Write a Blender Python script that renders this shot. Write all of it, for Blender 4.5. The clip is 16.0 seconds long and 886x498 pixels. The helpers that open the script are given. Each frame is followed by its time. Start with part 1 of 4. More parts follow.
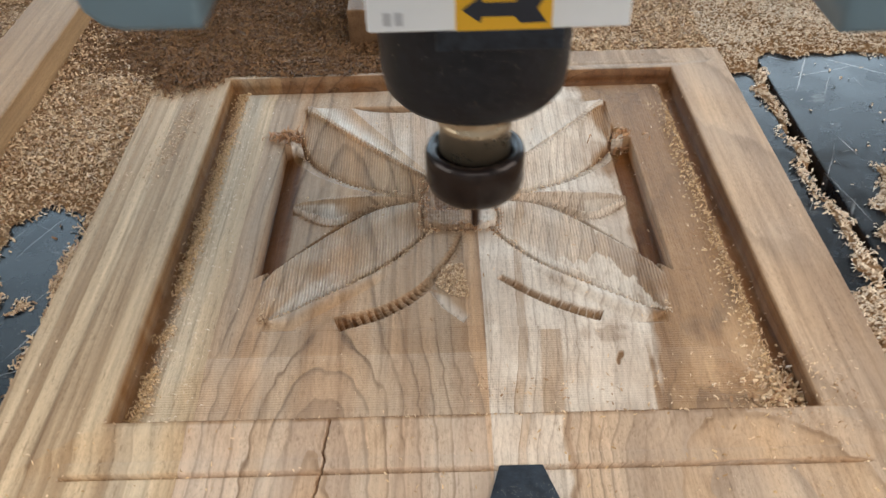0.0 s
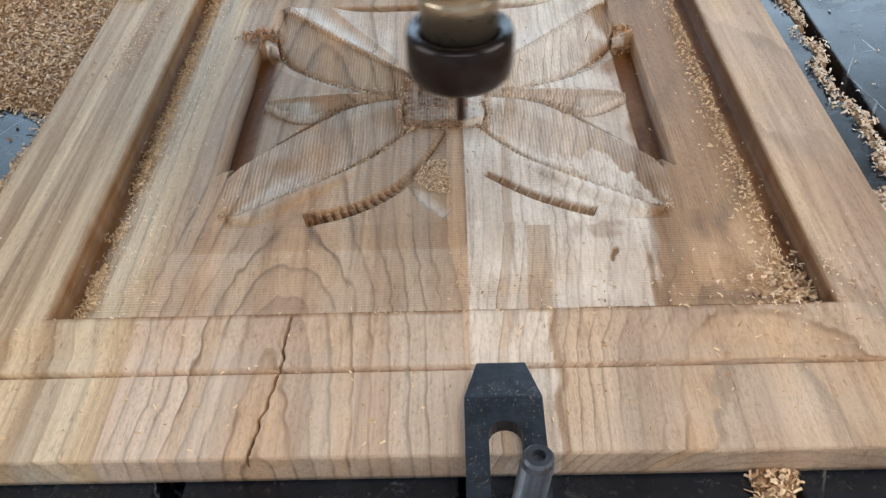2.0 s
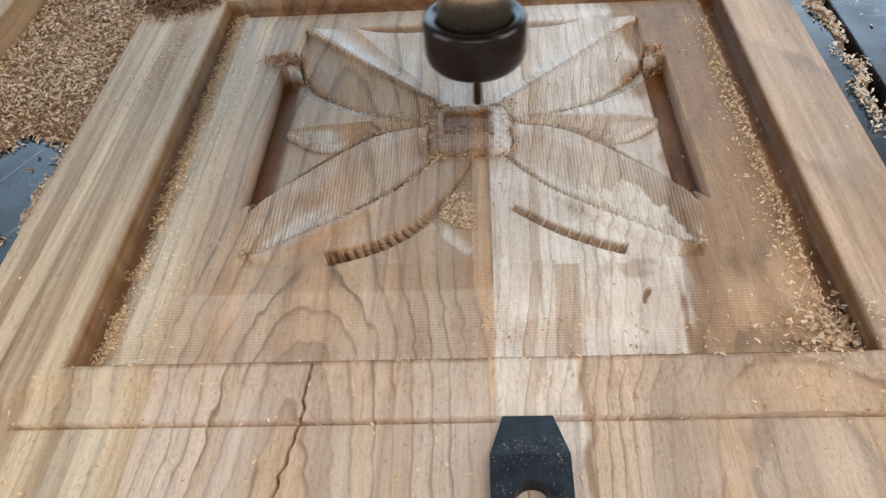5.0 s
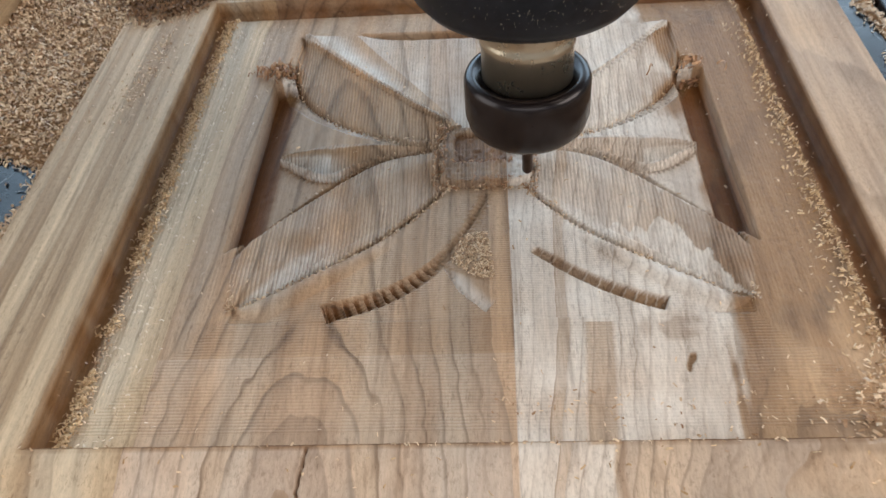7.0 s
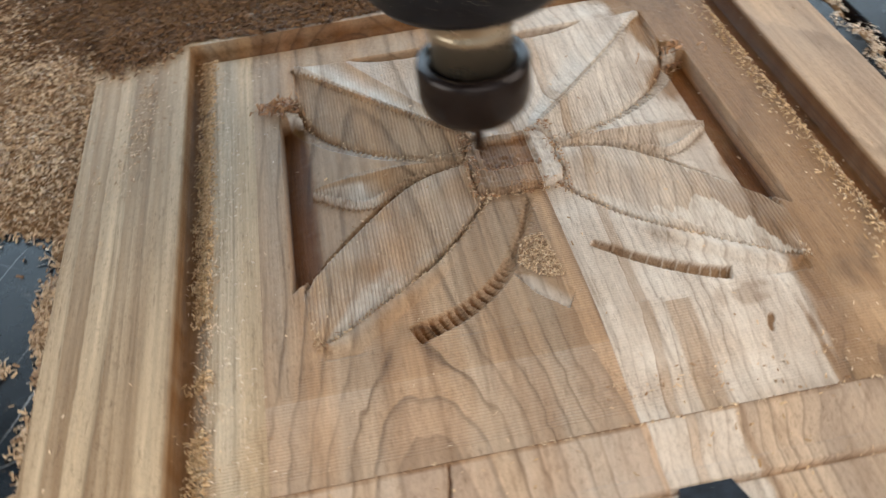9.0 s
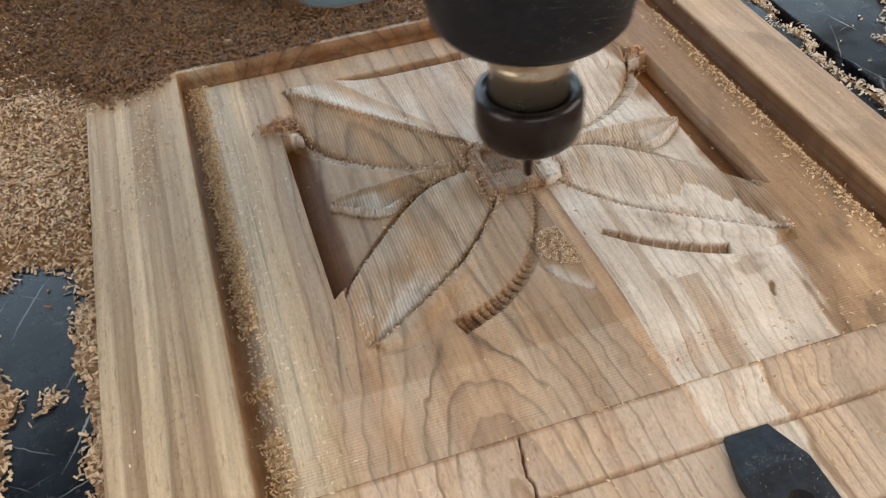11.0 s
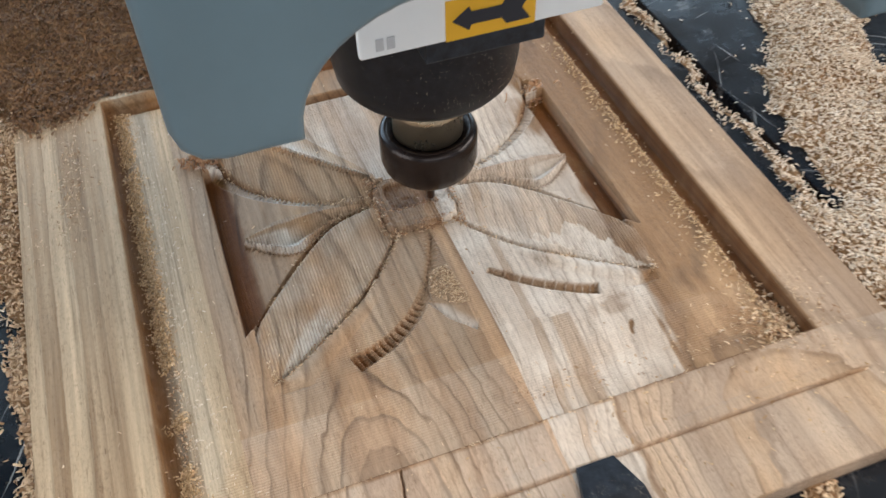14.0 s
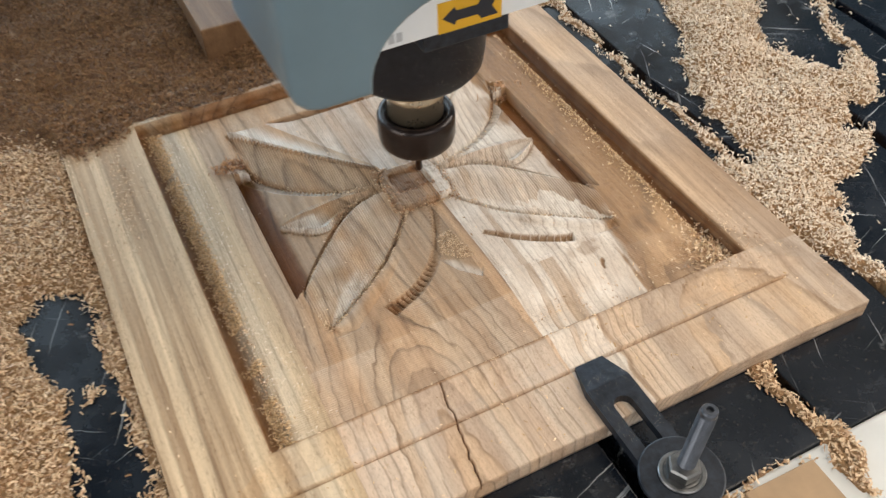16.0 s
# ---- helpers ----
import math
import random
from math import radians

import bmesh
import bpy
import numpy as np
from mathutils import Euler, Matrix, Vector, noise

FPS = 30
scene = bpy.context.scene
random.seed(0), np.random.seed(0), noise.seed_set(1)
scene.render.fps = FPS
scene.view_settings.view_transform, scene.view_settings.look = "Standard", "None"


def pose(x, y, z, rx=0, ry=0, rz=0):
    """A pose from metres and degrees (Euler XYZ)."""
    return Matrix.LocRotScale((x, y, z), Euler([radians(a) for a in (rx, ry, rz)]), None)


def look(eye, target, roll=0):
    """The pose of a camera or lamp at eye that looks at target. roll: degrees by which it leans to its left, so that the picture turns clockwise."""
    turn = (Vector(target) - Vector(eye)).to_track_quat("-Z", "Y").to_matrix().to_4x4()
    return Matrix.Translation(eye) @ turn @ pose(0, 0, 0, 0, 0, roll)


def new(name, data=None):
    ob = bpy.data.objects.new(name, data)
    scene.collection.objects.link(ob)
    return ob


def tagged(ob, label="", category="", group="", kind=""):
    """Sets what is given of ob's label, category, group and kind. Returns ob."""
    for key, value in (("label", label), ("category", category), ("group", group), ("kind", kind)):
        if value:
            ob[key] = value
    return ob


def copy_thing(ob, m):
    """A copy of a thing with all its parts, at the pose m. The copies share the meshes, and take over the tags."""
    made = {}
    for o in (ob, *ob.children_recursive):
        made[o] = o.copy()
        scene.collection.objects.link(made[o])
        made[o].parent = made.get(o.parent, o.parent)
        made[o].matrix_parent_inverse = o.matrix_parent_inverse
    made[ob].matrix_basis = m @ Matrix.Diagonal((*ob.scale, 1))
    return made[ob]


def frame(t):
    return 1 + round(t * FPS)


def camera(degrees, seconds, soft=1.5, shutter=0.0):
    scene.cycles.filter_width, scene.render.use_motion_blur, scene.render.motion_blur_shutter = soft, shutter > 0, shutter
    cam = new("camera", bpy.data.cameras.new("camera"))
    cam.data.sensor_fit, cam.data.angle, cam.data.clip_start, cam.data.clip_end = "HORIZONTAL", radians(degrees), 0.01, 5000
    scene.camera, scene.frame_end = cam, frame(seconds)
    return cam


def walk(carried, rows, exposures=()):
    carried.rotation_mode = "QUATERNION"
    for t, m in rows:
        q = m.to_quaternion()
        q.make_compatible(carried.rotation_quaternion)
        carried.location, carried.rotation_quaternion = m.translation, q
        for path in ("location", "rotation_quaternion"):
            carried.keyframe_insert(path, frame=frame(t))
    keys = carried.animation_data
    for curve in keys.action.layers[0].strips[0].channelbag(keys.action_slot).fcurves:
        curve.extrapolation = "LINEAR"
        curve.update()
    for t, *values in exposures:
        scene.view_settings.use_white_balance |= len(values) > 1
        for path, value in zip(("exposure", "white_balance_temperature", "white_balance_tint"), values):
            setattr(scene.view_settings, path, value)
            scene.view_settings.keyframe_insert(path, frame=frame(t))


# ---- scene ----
cam = camera(53.0, 16.0, soft=1.4, shutter=0.6)
PATH = [
    (0, (-0.00284, -0.35583, 0.2801), (-0.01908, 1.19615, -0.98129), -1.9),
    (0.5, (0.00606, -0.35319, 0.25357), (-0.03751, 1.22343, -0.97623), -2.4),
    (1, (0.01809, -0.347, 0.2422), (-0.01636, 1.2131, -1.00876), -2.2),
    (1.5, (0.02206, -0.34581, 0.24164), (-0.00768, 1.19238, -1.03628), -2.2),
    (2, (0.00913, -0.3488, 0.23578), (-0.0351, 1.15315, -1.08414), -2.5),
    (2.5, (0.01161, -0.34194, 0.24196), (-0.02358, 1.16224, -1.07569), -2.4),
    (3, (0.01266, -0.34408, 0.24049), (-0.04371, 1.15796, -1.07887), -3.0),
    (3.5, (0.01256, -0.3402, 0.2392), (-0.05186, 1.15315, -1.08962), -3.3),
    (4, (0.01159, -0.3406, 0.24134), (-0.06438, 1.1526, -1.08704), -3.6),
    (4.2, (0.01256, -0.3366, 0.24132), (-0.07535, 1.15656, -1.08637), -3.9),
    (6.3, (0.0087, -0.32217, 0.24368), (-0.12173, 1.16166, -1.09095), -5.0),
    (6.5, (0.00994, -0.31078, 0.2423), (-0.12496, 1.1764, -1.08815), -5.2),
    (7, (0.00738, -0.28094, 0.23307), (-0.12187, 1.17258, -1.13462), -5.1),
    (7.5, (0.00472, -0.27545, 0.22824), (-0.1339, 1.15423, -1.16345), -5.4),
    (8, (0.00048, -0.27177, 0.23315), (-0.12263, 1.17853, -1.13851), -4.9),
    (8.5, (-0.01211, -0.28589, 0.2414), (-0.05802, 1.18386, -1.11423), -4.6),
    (9, (-0.05774, -0.28163, 0.2473), (0.07757, 1.15749, -1.13496), -6.8),
    (9.5, (-0.09219, -0.27747, 0.26171), (0.26312, 1.11486, -1.1294), -4.7),
    (9.7, (-0.09873, -0.2844, 0.26455), (0.26181, 1.11458, -1.11851), -5.0),
    (11.8, (-0.11225, -0.29243, 0.2618), (0.29675, 1.11445, -1.09959), -3.1),
    (12, (-0.10733, -0.27255, 0.25788), (0.34022, 1.13349, -1.09221), -2.0),
    (12.5, (-0.09834, -0.24756, 0.24011), (0.29569, 1.13042, -1.15485), -3.2),
    (13, (-0.09063, -0.23055, 0.23324), (0.30364, 1.12477, -1.18369), -3.1),
    (13.5, (-0.09193, -0.25509, 0.27894), (0.31088, 1.0282, -1.20123), -2.2),
    (14, (-0.08498, -0.29708, 0.32302), (0.34738, 0.97803, -1.15589), -1.8),
    (14.5, (-0.08843, -0.31141, 0.34846), (0.31505, 0.95302, -1.14768), -5.3),
    (15, (-0.10736, -0.34406, 0.36162), (0.40973, 0.92018, -1.09931), -3.4),
    (15.5, (-0.13127, -0.35092, 0.35828), (0.4445, 0.89559, -1.09591), -2.2),
    (16, (-0.15348, -0.36446, 0.37116), (0.4392, 0.89403, -1.06582), -2.1),
]
walk(cam, [(t, look(eye, target, roll)) for t, eye, target, roll in PATH], exposures=[(0, -0.26, 6720, 10), (0.8, -0.26, 6360, 10), (4.0, -0.18, 6200, 10), (6.5, -0.29, 6200, 10), (7.1, -0.29, 6260, 10), (7.5, -0.31, 6720, 10), (8.2, -0.29, 6620, 10), (9.5, -0.29, 6680, 10), (12.0, -0.20, 6630, 10), (13.0, -0.19, 6430, 10), (14.0, -0.19, 6330, 10), (15.0, -0.13, 6520, 10), (15.5, -0.07, 6800, 10), (16.0, -0.02, 6800, 10)])

# ---- light ----
world = bpy.data.worlds.new("daylight")
scene.world = world
world.use_nodes = True
wn = world.node_tree
sky = wn.nodes.new("ShaderNodeTexSky")
sky.sky_type = "NISHITA"
sky.sun_disc = False
sky.sun_elevation, sky.sun_rotation = radians(40), radians(20)
wn.nodes["Background"].inputs[1].default_value = 0.10
wn.links.new(sky.outputs[0], wn.nodes["Background"].inputs[0])


def area_lamp(name, at, aim, wide, high, watts, colour):
    lamp = bpy.data.lights.new(name, "AREA")
    lamp.shape, lamp.size, lamp.size_y, lamp.energy, lamp.color = "RECTANGLE", wide, high, watts, colour
    ob = new(name, lamp)
    ob.matrix_world = look(at, aim)
    return ob


# added overhead fill; its source is unseen and its place assumed
area_lamp("roof_fill", (1.0, -0.9, 2.9), (0.0, 0, 0), 2.0, 1.5, 58, (1.0, 0.87, 0.72))
area_lamp("north_window_daylight", (0.4, 2.95, 1.05), (0.4, 0, 0.4), 6.0, 1.35, 104, (0.58, 0.81, 1.0))
area_lamp("north_high_window_daylight", (-1.7, 2.95, 2.28), (-0.6, 0, 0.2), 2.1, 1.0, 20, (0.62, 0.83, 1.0))
# fill lamps added on three sides to brighten the panel, sources unseen
area_lamp("south_fill", (0.0, -3.55, 1.75), (0, 0, 0), 4.0, 1.3, 38, (1.0, 0.93, 0.86))
area_lamp("east_fill", (3.55, -0.7, 1.55), (0, 0, 0.1), 3.4, 1.5, 96, (1.0, 0.92, 0.82))
area_lamp("west_fill", (-3.55, -0.8, 1.1), (0, 0, 0), 2.8, 2.6, 68, (1.0, 0.96, 0.90))
scene.view_settings.exposure = 0.0

BED, RIM, TOP = 0.003, 0.0155, 0.020
rng = np.random.default_rng(7)


# ---- materials ----
def material(name):
    m = bpy.data.materials.new(name)
    m.use_nodes = True
    return m, m.node_tree, m.node_tree.nodes["Principled BSDF"]


def node(tree, kind, **values):
    n = tree.nodes.new(kind)
    for key, value in values.items():
        n.inputs[key].default_value = value
    return n


def ramp(tree, stops):
    n = tree.nodes.new("ShaderNodeValToRGB")
    while len(n.color_ramp.elements) < len(stops):
        n.color_ramp.elements.new(0.5)
    for e, (at, c) in zip(n.color_ramp.elements, stops):
        e.position, e.color = at, (*c, 1)
    return n


def mix(tree, a, b, factor, blend="MIX"):
    n = tree.nodes.new("ShaderNodeMix")
    n.data_type, n.blend_type = "RGBA", blend
    for slot, value in ((6, a), (7, b), (0, factor)):
        if hasattr(value, "links"):
            tree.links.new(value, n.inputs[slot])
        else:
            n.inputs[slot].default_value = (*value, 1) if slot else value
    return n.outputs[2]


def mapped(tree, scale, location=(0, 0, 0), rotation=(0, 0, 0)):
    c = tree.nodes.new("ShaderNodeTexCoord")
    m = tree.nodes.new("ShaderNodeMapping")
    m.inputs["Scale"].default_value, m.inputs["Location"].default_value = scale, location
    m.inputs["Rotation"].default_value = [radians(a) for a in rotation]
    tree.links.new(c.outputs["Object"], m.inputs["Vector"])
    return m.outputs[0]


def bumped(tree, bsdf, height, strength, distance):
    b = node(tree, "ShaderNodeBump", Strength=strength, Distance=distance)
    tree.links.new(height, b.inputs["Height"])
    tree.links.new(b.outputs[0], bsdf.inputs["Normal"])
    return b


def plain(name, colour, rough=0.5, metal=0.0, vary=0.15, scale=60, bump=0.1, spread=0.15):
    m, t, p = material(name)
    n = node(t, "ShaderNodeTexNoise", Scale=scale, Detail=6.0, Roughness=0.65)
    t.links.new(mapped(t, (1, 1, 1)), n.inputs["Vector"])
    lo, hi = [c * (1 - vary) for c in colour], [min(1, c * (1 + vary)) for c in colour]
    r = ramp(t, [(0.3, lo), (0.7, hi)])
    t.links.new(n.outputs[0], r.inputs[0])
    t.links.new(r.outputs[0], p.inputs["Base Color"])
    k = node(t, "ShaderNodeMapRange", **{"To Min": max(0.02, rough - spread), "To Max": min(1, rough + spread)})
    t.links.new(n.outputs[0], k.inputs[0])
    t.links.new(k.outputs[0], p.inputs["Roughness"])
    p.inputs["Metallic"].default_value = metal
    if bump:
        bumped(t, p, n.outputs[0], bump, 0.001)
    return m


def math_node(tree, operation, a, b=0.0):
    n = tree.nodes.new("ShaderNodeMath")
    n.operation = operation
    for slot, value in ((0, a), (1, b)):
        if hasattr(value, "links"):
            tree.links.new(value, n.inputs[slot])
        else:
            n.inputs[slot].default_value = value
    return n.outputs[0]


def wood(name, light, dark, sap=None, line=(0.16, 0.10, 0.06), rings=0.8, tone=0.35, streak=0.4, lines=0.35, dash=0.4, band=(70, 3.5), grey=0.0, stripe=None):
    """Cut wood: growth layers where the surface meets them, fibres along y, optional pale sapwood, cutter marks."""
    m, t, p = material(name)
    L = t.links.new
    # growth layers: "figure" counts them, so that whole numbers are the late-wood lines
    fig = t.nodes.new("ShaderNodeAttribute")
    fig.attribute_name = "figure"
    wob = node(t, "ShaderNodeTexNoise", Scale=1.0, Detail=4.0, Roughness=0.6)
    L(mapped(t, (240, 60, 240)), wob.inputs["Vector"])
    layer = math_node(t, "ADD", fig.outputs["Fac"], math_node(t, "MULTIPLY", wob.outputs[0], 0.22))
    part_way, count = math_node(t, "FRACT", layer), math_node(t, "FLOOR", layer)
    chance = t.nodes.new("ShaderNodeTexWhiteNoise")
    chance.noise_dimensions = "1D"
    L(count, chance.inputs["W"])
    late = ramp(t, [(0.0, (0.45, 0.45, 0.45)), (0.05, (0.05, 0.05, 0.05)), (0.45, (0, 0, 0)), (0.80, (0.22, 0.22, 0.22)), (0.93, (1, 1, 1)), (1.0, (0.8, 0.8, 0.8))])
    L(part_way, late.inputs[0])
    fibre = node(t, "ShaderNodeTexNoise", Scale=1.0, Detail=7.0, Roughness=0.7)
    L(mapped(t, (520, 20, 520)), fibre.inputs["Vector"])
    broad = node(t, "ShaderNodeTexNoise", Scale=1.0, Detail=4.0, Roughness=0.55)
    L(mapped(t, (band[0], band[1], 30)), broad.inputs["Vector"])
    mean = math_node(t, "ADD", broad.outputs[0], math_node(t, "MULTIPLY", math_node(t, "SUBTRACT", chance.outputs[0], 0.5), tone))
    shade = ramp(t, [(0.33, dark), (0.5, [0.5 * a + 0.5 * b for a, b in zip(light, dark)]), (0.66, light)])
    L(mean, shade.inputs[0])
    colour = shade.outputs[0]
    att = t.nodes.new("ShaderNodeAttribute")
    att.attribute_name = "ridge"
    sepa = t.nodes.new("ShaderNodeSeparateColor")
    L(att.outputs["Color"], sepa.inputs[0])
    patch = node(t, "ShaderNodeTexNoise", Scale=1.0, Detail=4.0, Roughness=0.6)
    L(mapped(t, (60, 22, 60), (4, 9, 2)), patch.inputs["Vector"])
    pr = ramp(t, [(0.36, (0.4, 0.4, 0.4)), (0.58, (1, 1, 1))])
    L(patch.outputs[0], pr.inputs[0])
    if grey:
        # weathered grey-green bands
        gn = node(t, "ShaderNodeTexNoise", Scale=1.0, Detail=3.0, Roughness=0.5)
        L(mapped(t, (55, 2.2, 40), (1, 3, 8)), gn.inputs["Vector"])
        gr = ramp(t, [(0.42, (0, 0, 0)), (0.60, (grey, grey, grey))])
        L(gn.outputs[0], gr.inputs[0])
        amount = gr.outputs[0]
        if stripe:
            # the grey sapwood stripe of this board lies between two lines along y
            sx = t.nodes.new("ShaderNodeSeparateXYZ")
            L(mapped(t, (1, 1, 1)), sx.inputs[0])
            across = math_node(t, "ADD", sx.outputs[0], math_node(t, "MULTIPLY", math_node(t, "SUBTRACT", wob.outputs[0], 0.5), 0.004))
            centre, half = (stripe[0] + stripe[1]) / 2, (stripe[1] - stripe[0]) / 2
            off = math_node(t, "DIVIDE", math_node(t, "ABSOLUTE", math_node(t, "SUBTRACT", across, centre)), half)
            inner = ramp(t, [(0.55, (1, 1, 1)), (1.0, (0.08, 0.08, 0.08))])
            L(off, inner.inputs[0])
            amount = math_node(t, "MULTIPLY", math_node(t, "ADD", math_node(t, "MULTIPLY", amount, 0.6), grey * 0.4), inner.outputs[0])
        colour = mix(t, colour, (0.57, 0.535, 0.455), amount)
    fuzz = node(t, "ShaderNodeTexNoise", Scale=1.0, Detail=4.0, Roughness=0.75)
    L(mapped(t, (900, 420, 900), (3, 3, 9)), fuzz.inputs["Vector"])
    torn = ramp(t, [(0.36, (0.65, 0.65, 0.65)), (0.56, (1, 1, 1))])
    L(fuzz.outputs[0], torn.inputs[0])
    weak = math_node(t, "MULTIPLY", math_node(t, "ADD", math_node(t, "MULTIPLY", chance.outputs[0], 0.65), 0.35), rings)
    drawn = math_node(t, "MULTIPLY", math_node(t, "MULTIPLY", late.outputs[0], weak), pr.outputs[0])
    colour = mix(t, colour, line, math_node(t, "MULTIPLY", drawn, torn.outputs[0]))
    if sap:
        pale = ramp(t, [(0.3, [c * 0.86 for c in sap]), (0.6, sap)])
        L(broad.outputs[0], pale.inputs[0])
        # a few whole growth layers are stained brown
        stained = ramp(t, [(0.66, (0, 0, 0)), (0.80, (0.62, 0.62, 0.62))])
        L(chance.outputs[0], stained.inputs[0])
        white = mix(t, pale.outputs[0], (0.46, 0.31, 0.19), math_node(t, "MULTIPLY", stained.outputs[0], pr.outputs[0]))
        white = mix(t, white, (0.30, 0.19, 0.11), math_node(t, "MULTIPLY", drawn, 0.75))
        colour = mix(t, colour, white, att.outputs["Alpha"])
    fr = ramp(t, [(0.32, (0.58, 0.53, 0.48)), (0.60, (1.10, 1.09, 1.08))])
    L(fibre.outputs[0], fr.inputs[0])
    colour = mix(t, colour, fr.outputs[0], streak, "MULTIPLY")
    vein = node(t, "ShaderNodeTexNoise", Scale=1.0, Detail=5.0, Roughness=0.6)
    L(mapped(t, (190, 5, 120), (2, 5, 1)), vein.inputs["Vector"])
    vr = ramp(t, [(0.33, (0.45, 0.37, 0.30)), (0.43, (0.92, 0.9, 0.88)), (0.56, (1, 1, 1)), (0.72, (1.15, 1.15, 1.14))])
    L(vein.outputs[0], vr.inputs[0])
    colour = mix(t, colour, vr.outputs[0], lines, "MULTIPLY")
    # dark torn specks
    speck = node(t, "ShaderNodeTexNoise", Scale=1.0, Detail=3.0, Roughness=0.7)
    L(mapped(t, (760, 95, 760), (7, 1, 3)), speck.inputs["Vector"])
    sr = ramp(t, [(0.33, (0.42, 0.34, 0.27)), (0.40, (1, 1, 1))])
    L(speck.outputs[0], sr.inputs[0])
    colour = mix(t, colour, mix(t, (1, 1, 1), sr.outputs[0], pr.outputs[0]), dash, "MULTIPLY")
    fz = ramp(t, [(0.32, (0.50, 0.45, 0.40)), (0.48, (1, 1, 1)), (0.70, (1.18, 1.18, 1.18))])
    L(fuzz.outputs[0], fz.inputs[0])
    colour = mix(t, colour, mix(t, (1, 1, 1), fz.outputs[0], pr.outputs[0]), 0.5, "MULTIPLY")
    # cutter ridges, left where the tool ran in close passes; torn fibre and shade painted between
    hs = math_node(t, "ADD", math_node(t, "MULTIPLY", fibre.outputs[0], 0.30), math_node(t, "MULTIPLY", fuzz.outputs[0], 0.35))
    for k, way in ((0, "X"), (1, "Y")):
        w = node(t, "ShaderNodeTexWave", Scale=225.0 if way == "X" else 270.0, Distortion=1.2, Detail=2.0, **{"Detail Scale": 0.6})
        w.bands_direction = way
        L(mapped(t, (1, 1, 1)), w.inputs["Vector"])
        worn = math_node(t, "MULTIPLY", sepa.outputs[k], math_node(t, "ADD", math_node(t, "MULTIPLY", math_node(t, "MULTIPLY", pr.outputs[0], fuzz.outputs[0]), 1.3), 0.30))
        hs = math_node(t, "ADD", math_node(t, "MULTIPLY", w.outputs[1], math_node(t, "MULTIPLY", worn, 0.60)), hs)
        # valleys darkened in the colour to bring out the ridges' shading
        groove = ramp(t, [(0.0, (0.52, 0.40, 0.30)), (0.36, (1, 1, 1))])
        L(w.outputs[1], groove.inputs[0])
        colour = mix(t, colour, mix(t, (1, 1, 1), groove.outputs[0], worn), 0.8, "MULTIPLY")
    # brown scorching where the cutter bit deep, with the recesses' shade painted in
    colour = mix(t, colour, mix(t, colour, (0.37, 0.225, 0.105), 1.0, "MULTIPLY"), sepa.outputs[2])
    L(colour, p.inputs["Base Color"])
    p.inputs["Roughness"].default_value = 0.56
    p.inputs["Specular IOR Level"].default_value = 0.34
    bumped(t, p, hs, 0.95, 0.0009)
    return m


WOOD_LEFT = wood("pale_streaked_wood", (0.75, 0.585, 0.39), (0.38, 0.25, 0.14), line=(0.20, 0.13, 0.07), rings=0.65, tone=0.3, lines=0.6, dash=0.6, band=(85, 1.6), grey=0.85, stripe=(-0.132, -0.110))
WOOD_MID = wood("brown_heart_wood", (0.61, 0.40, 0.24), (0.385, 0.235, 0.13), sap=(0.86, 0.82, 0.77), line=(0.14, 0.085, 0.05), rings=0.95, tone=0.32, lines=0.45, grey=0.3)
WOOD_RIGHT = wood("sapwood_and_heartwood", (0.60, 0.395, 0.225), (0.32, 0.19, 0.098), sap=(0.84, 0.77, 0.69), line=(0.15, 0.09, 0.052), rings=0.95, tone=0.32, lines=0.45, band=(60, 4.5))
WOOD_STICK = wood("sawn_batten_wood", (0.50, 0.33, 0.18), (0.36, 0.22, 0.11), rings=0.0)
# block wood darkened to stand in for the shade it lies in
WOOD_SHADED = wood("shaded_block_wood", (0.23, 0.135, 0.07), (0.12, 0.062, 0.03), rings=0.0)


def chip_material(name, dark, light, rough=0.40):
    m, t, p = material(name)
    g = t.nodes.new("ShaderNodeNewGeometry")
    r = ramp(t, [(0.0, dark), (0.45, [0.5 * (a + b) for a, b in zip(dark, light)]), (1.0, light)])
    t.links.new(g.outputs["Random Per Island"], r.inputs[0])
    n = node(t, "ShaderNodeTexNoise", Scale=900.0, Detail=3.0)
    t.links.new(mapped(t, (1, 1, 1)), n.inputs["Vector"])
    f = ramp(t, [(0.3, (0.75, 0.72, 0.68)), (0.7, (1.05, 1.05, 1.05))])
    t.links.new(n.outputs[0], f.inputs[0])
    t.links.new(mix(t, r.outputs[0], f.outputs[0], 0.6, "MULTIPLY"), p.inputs["Base Color"])
    p.inputs["Roughness"].default_value = rough
    return m


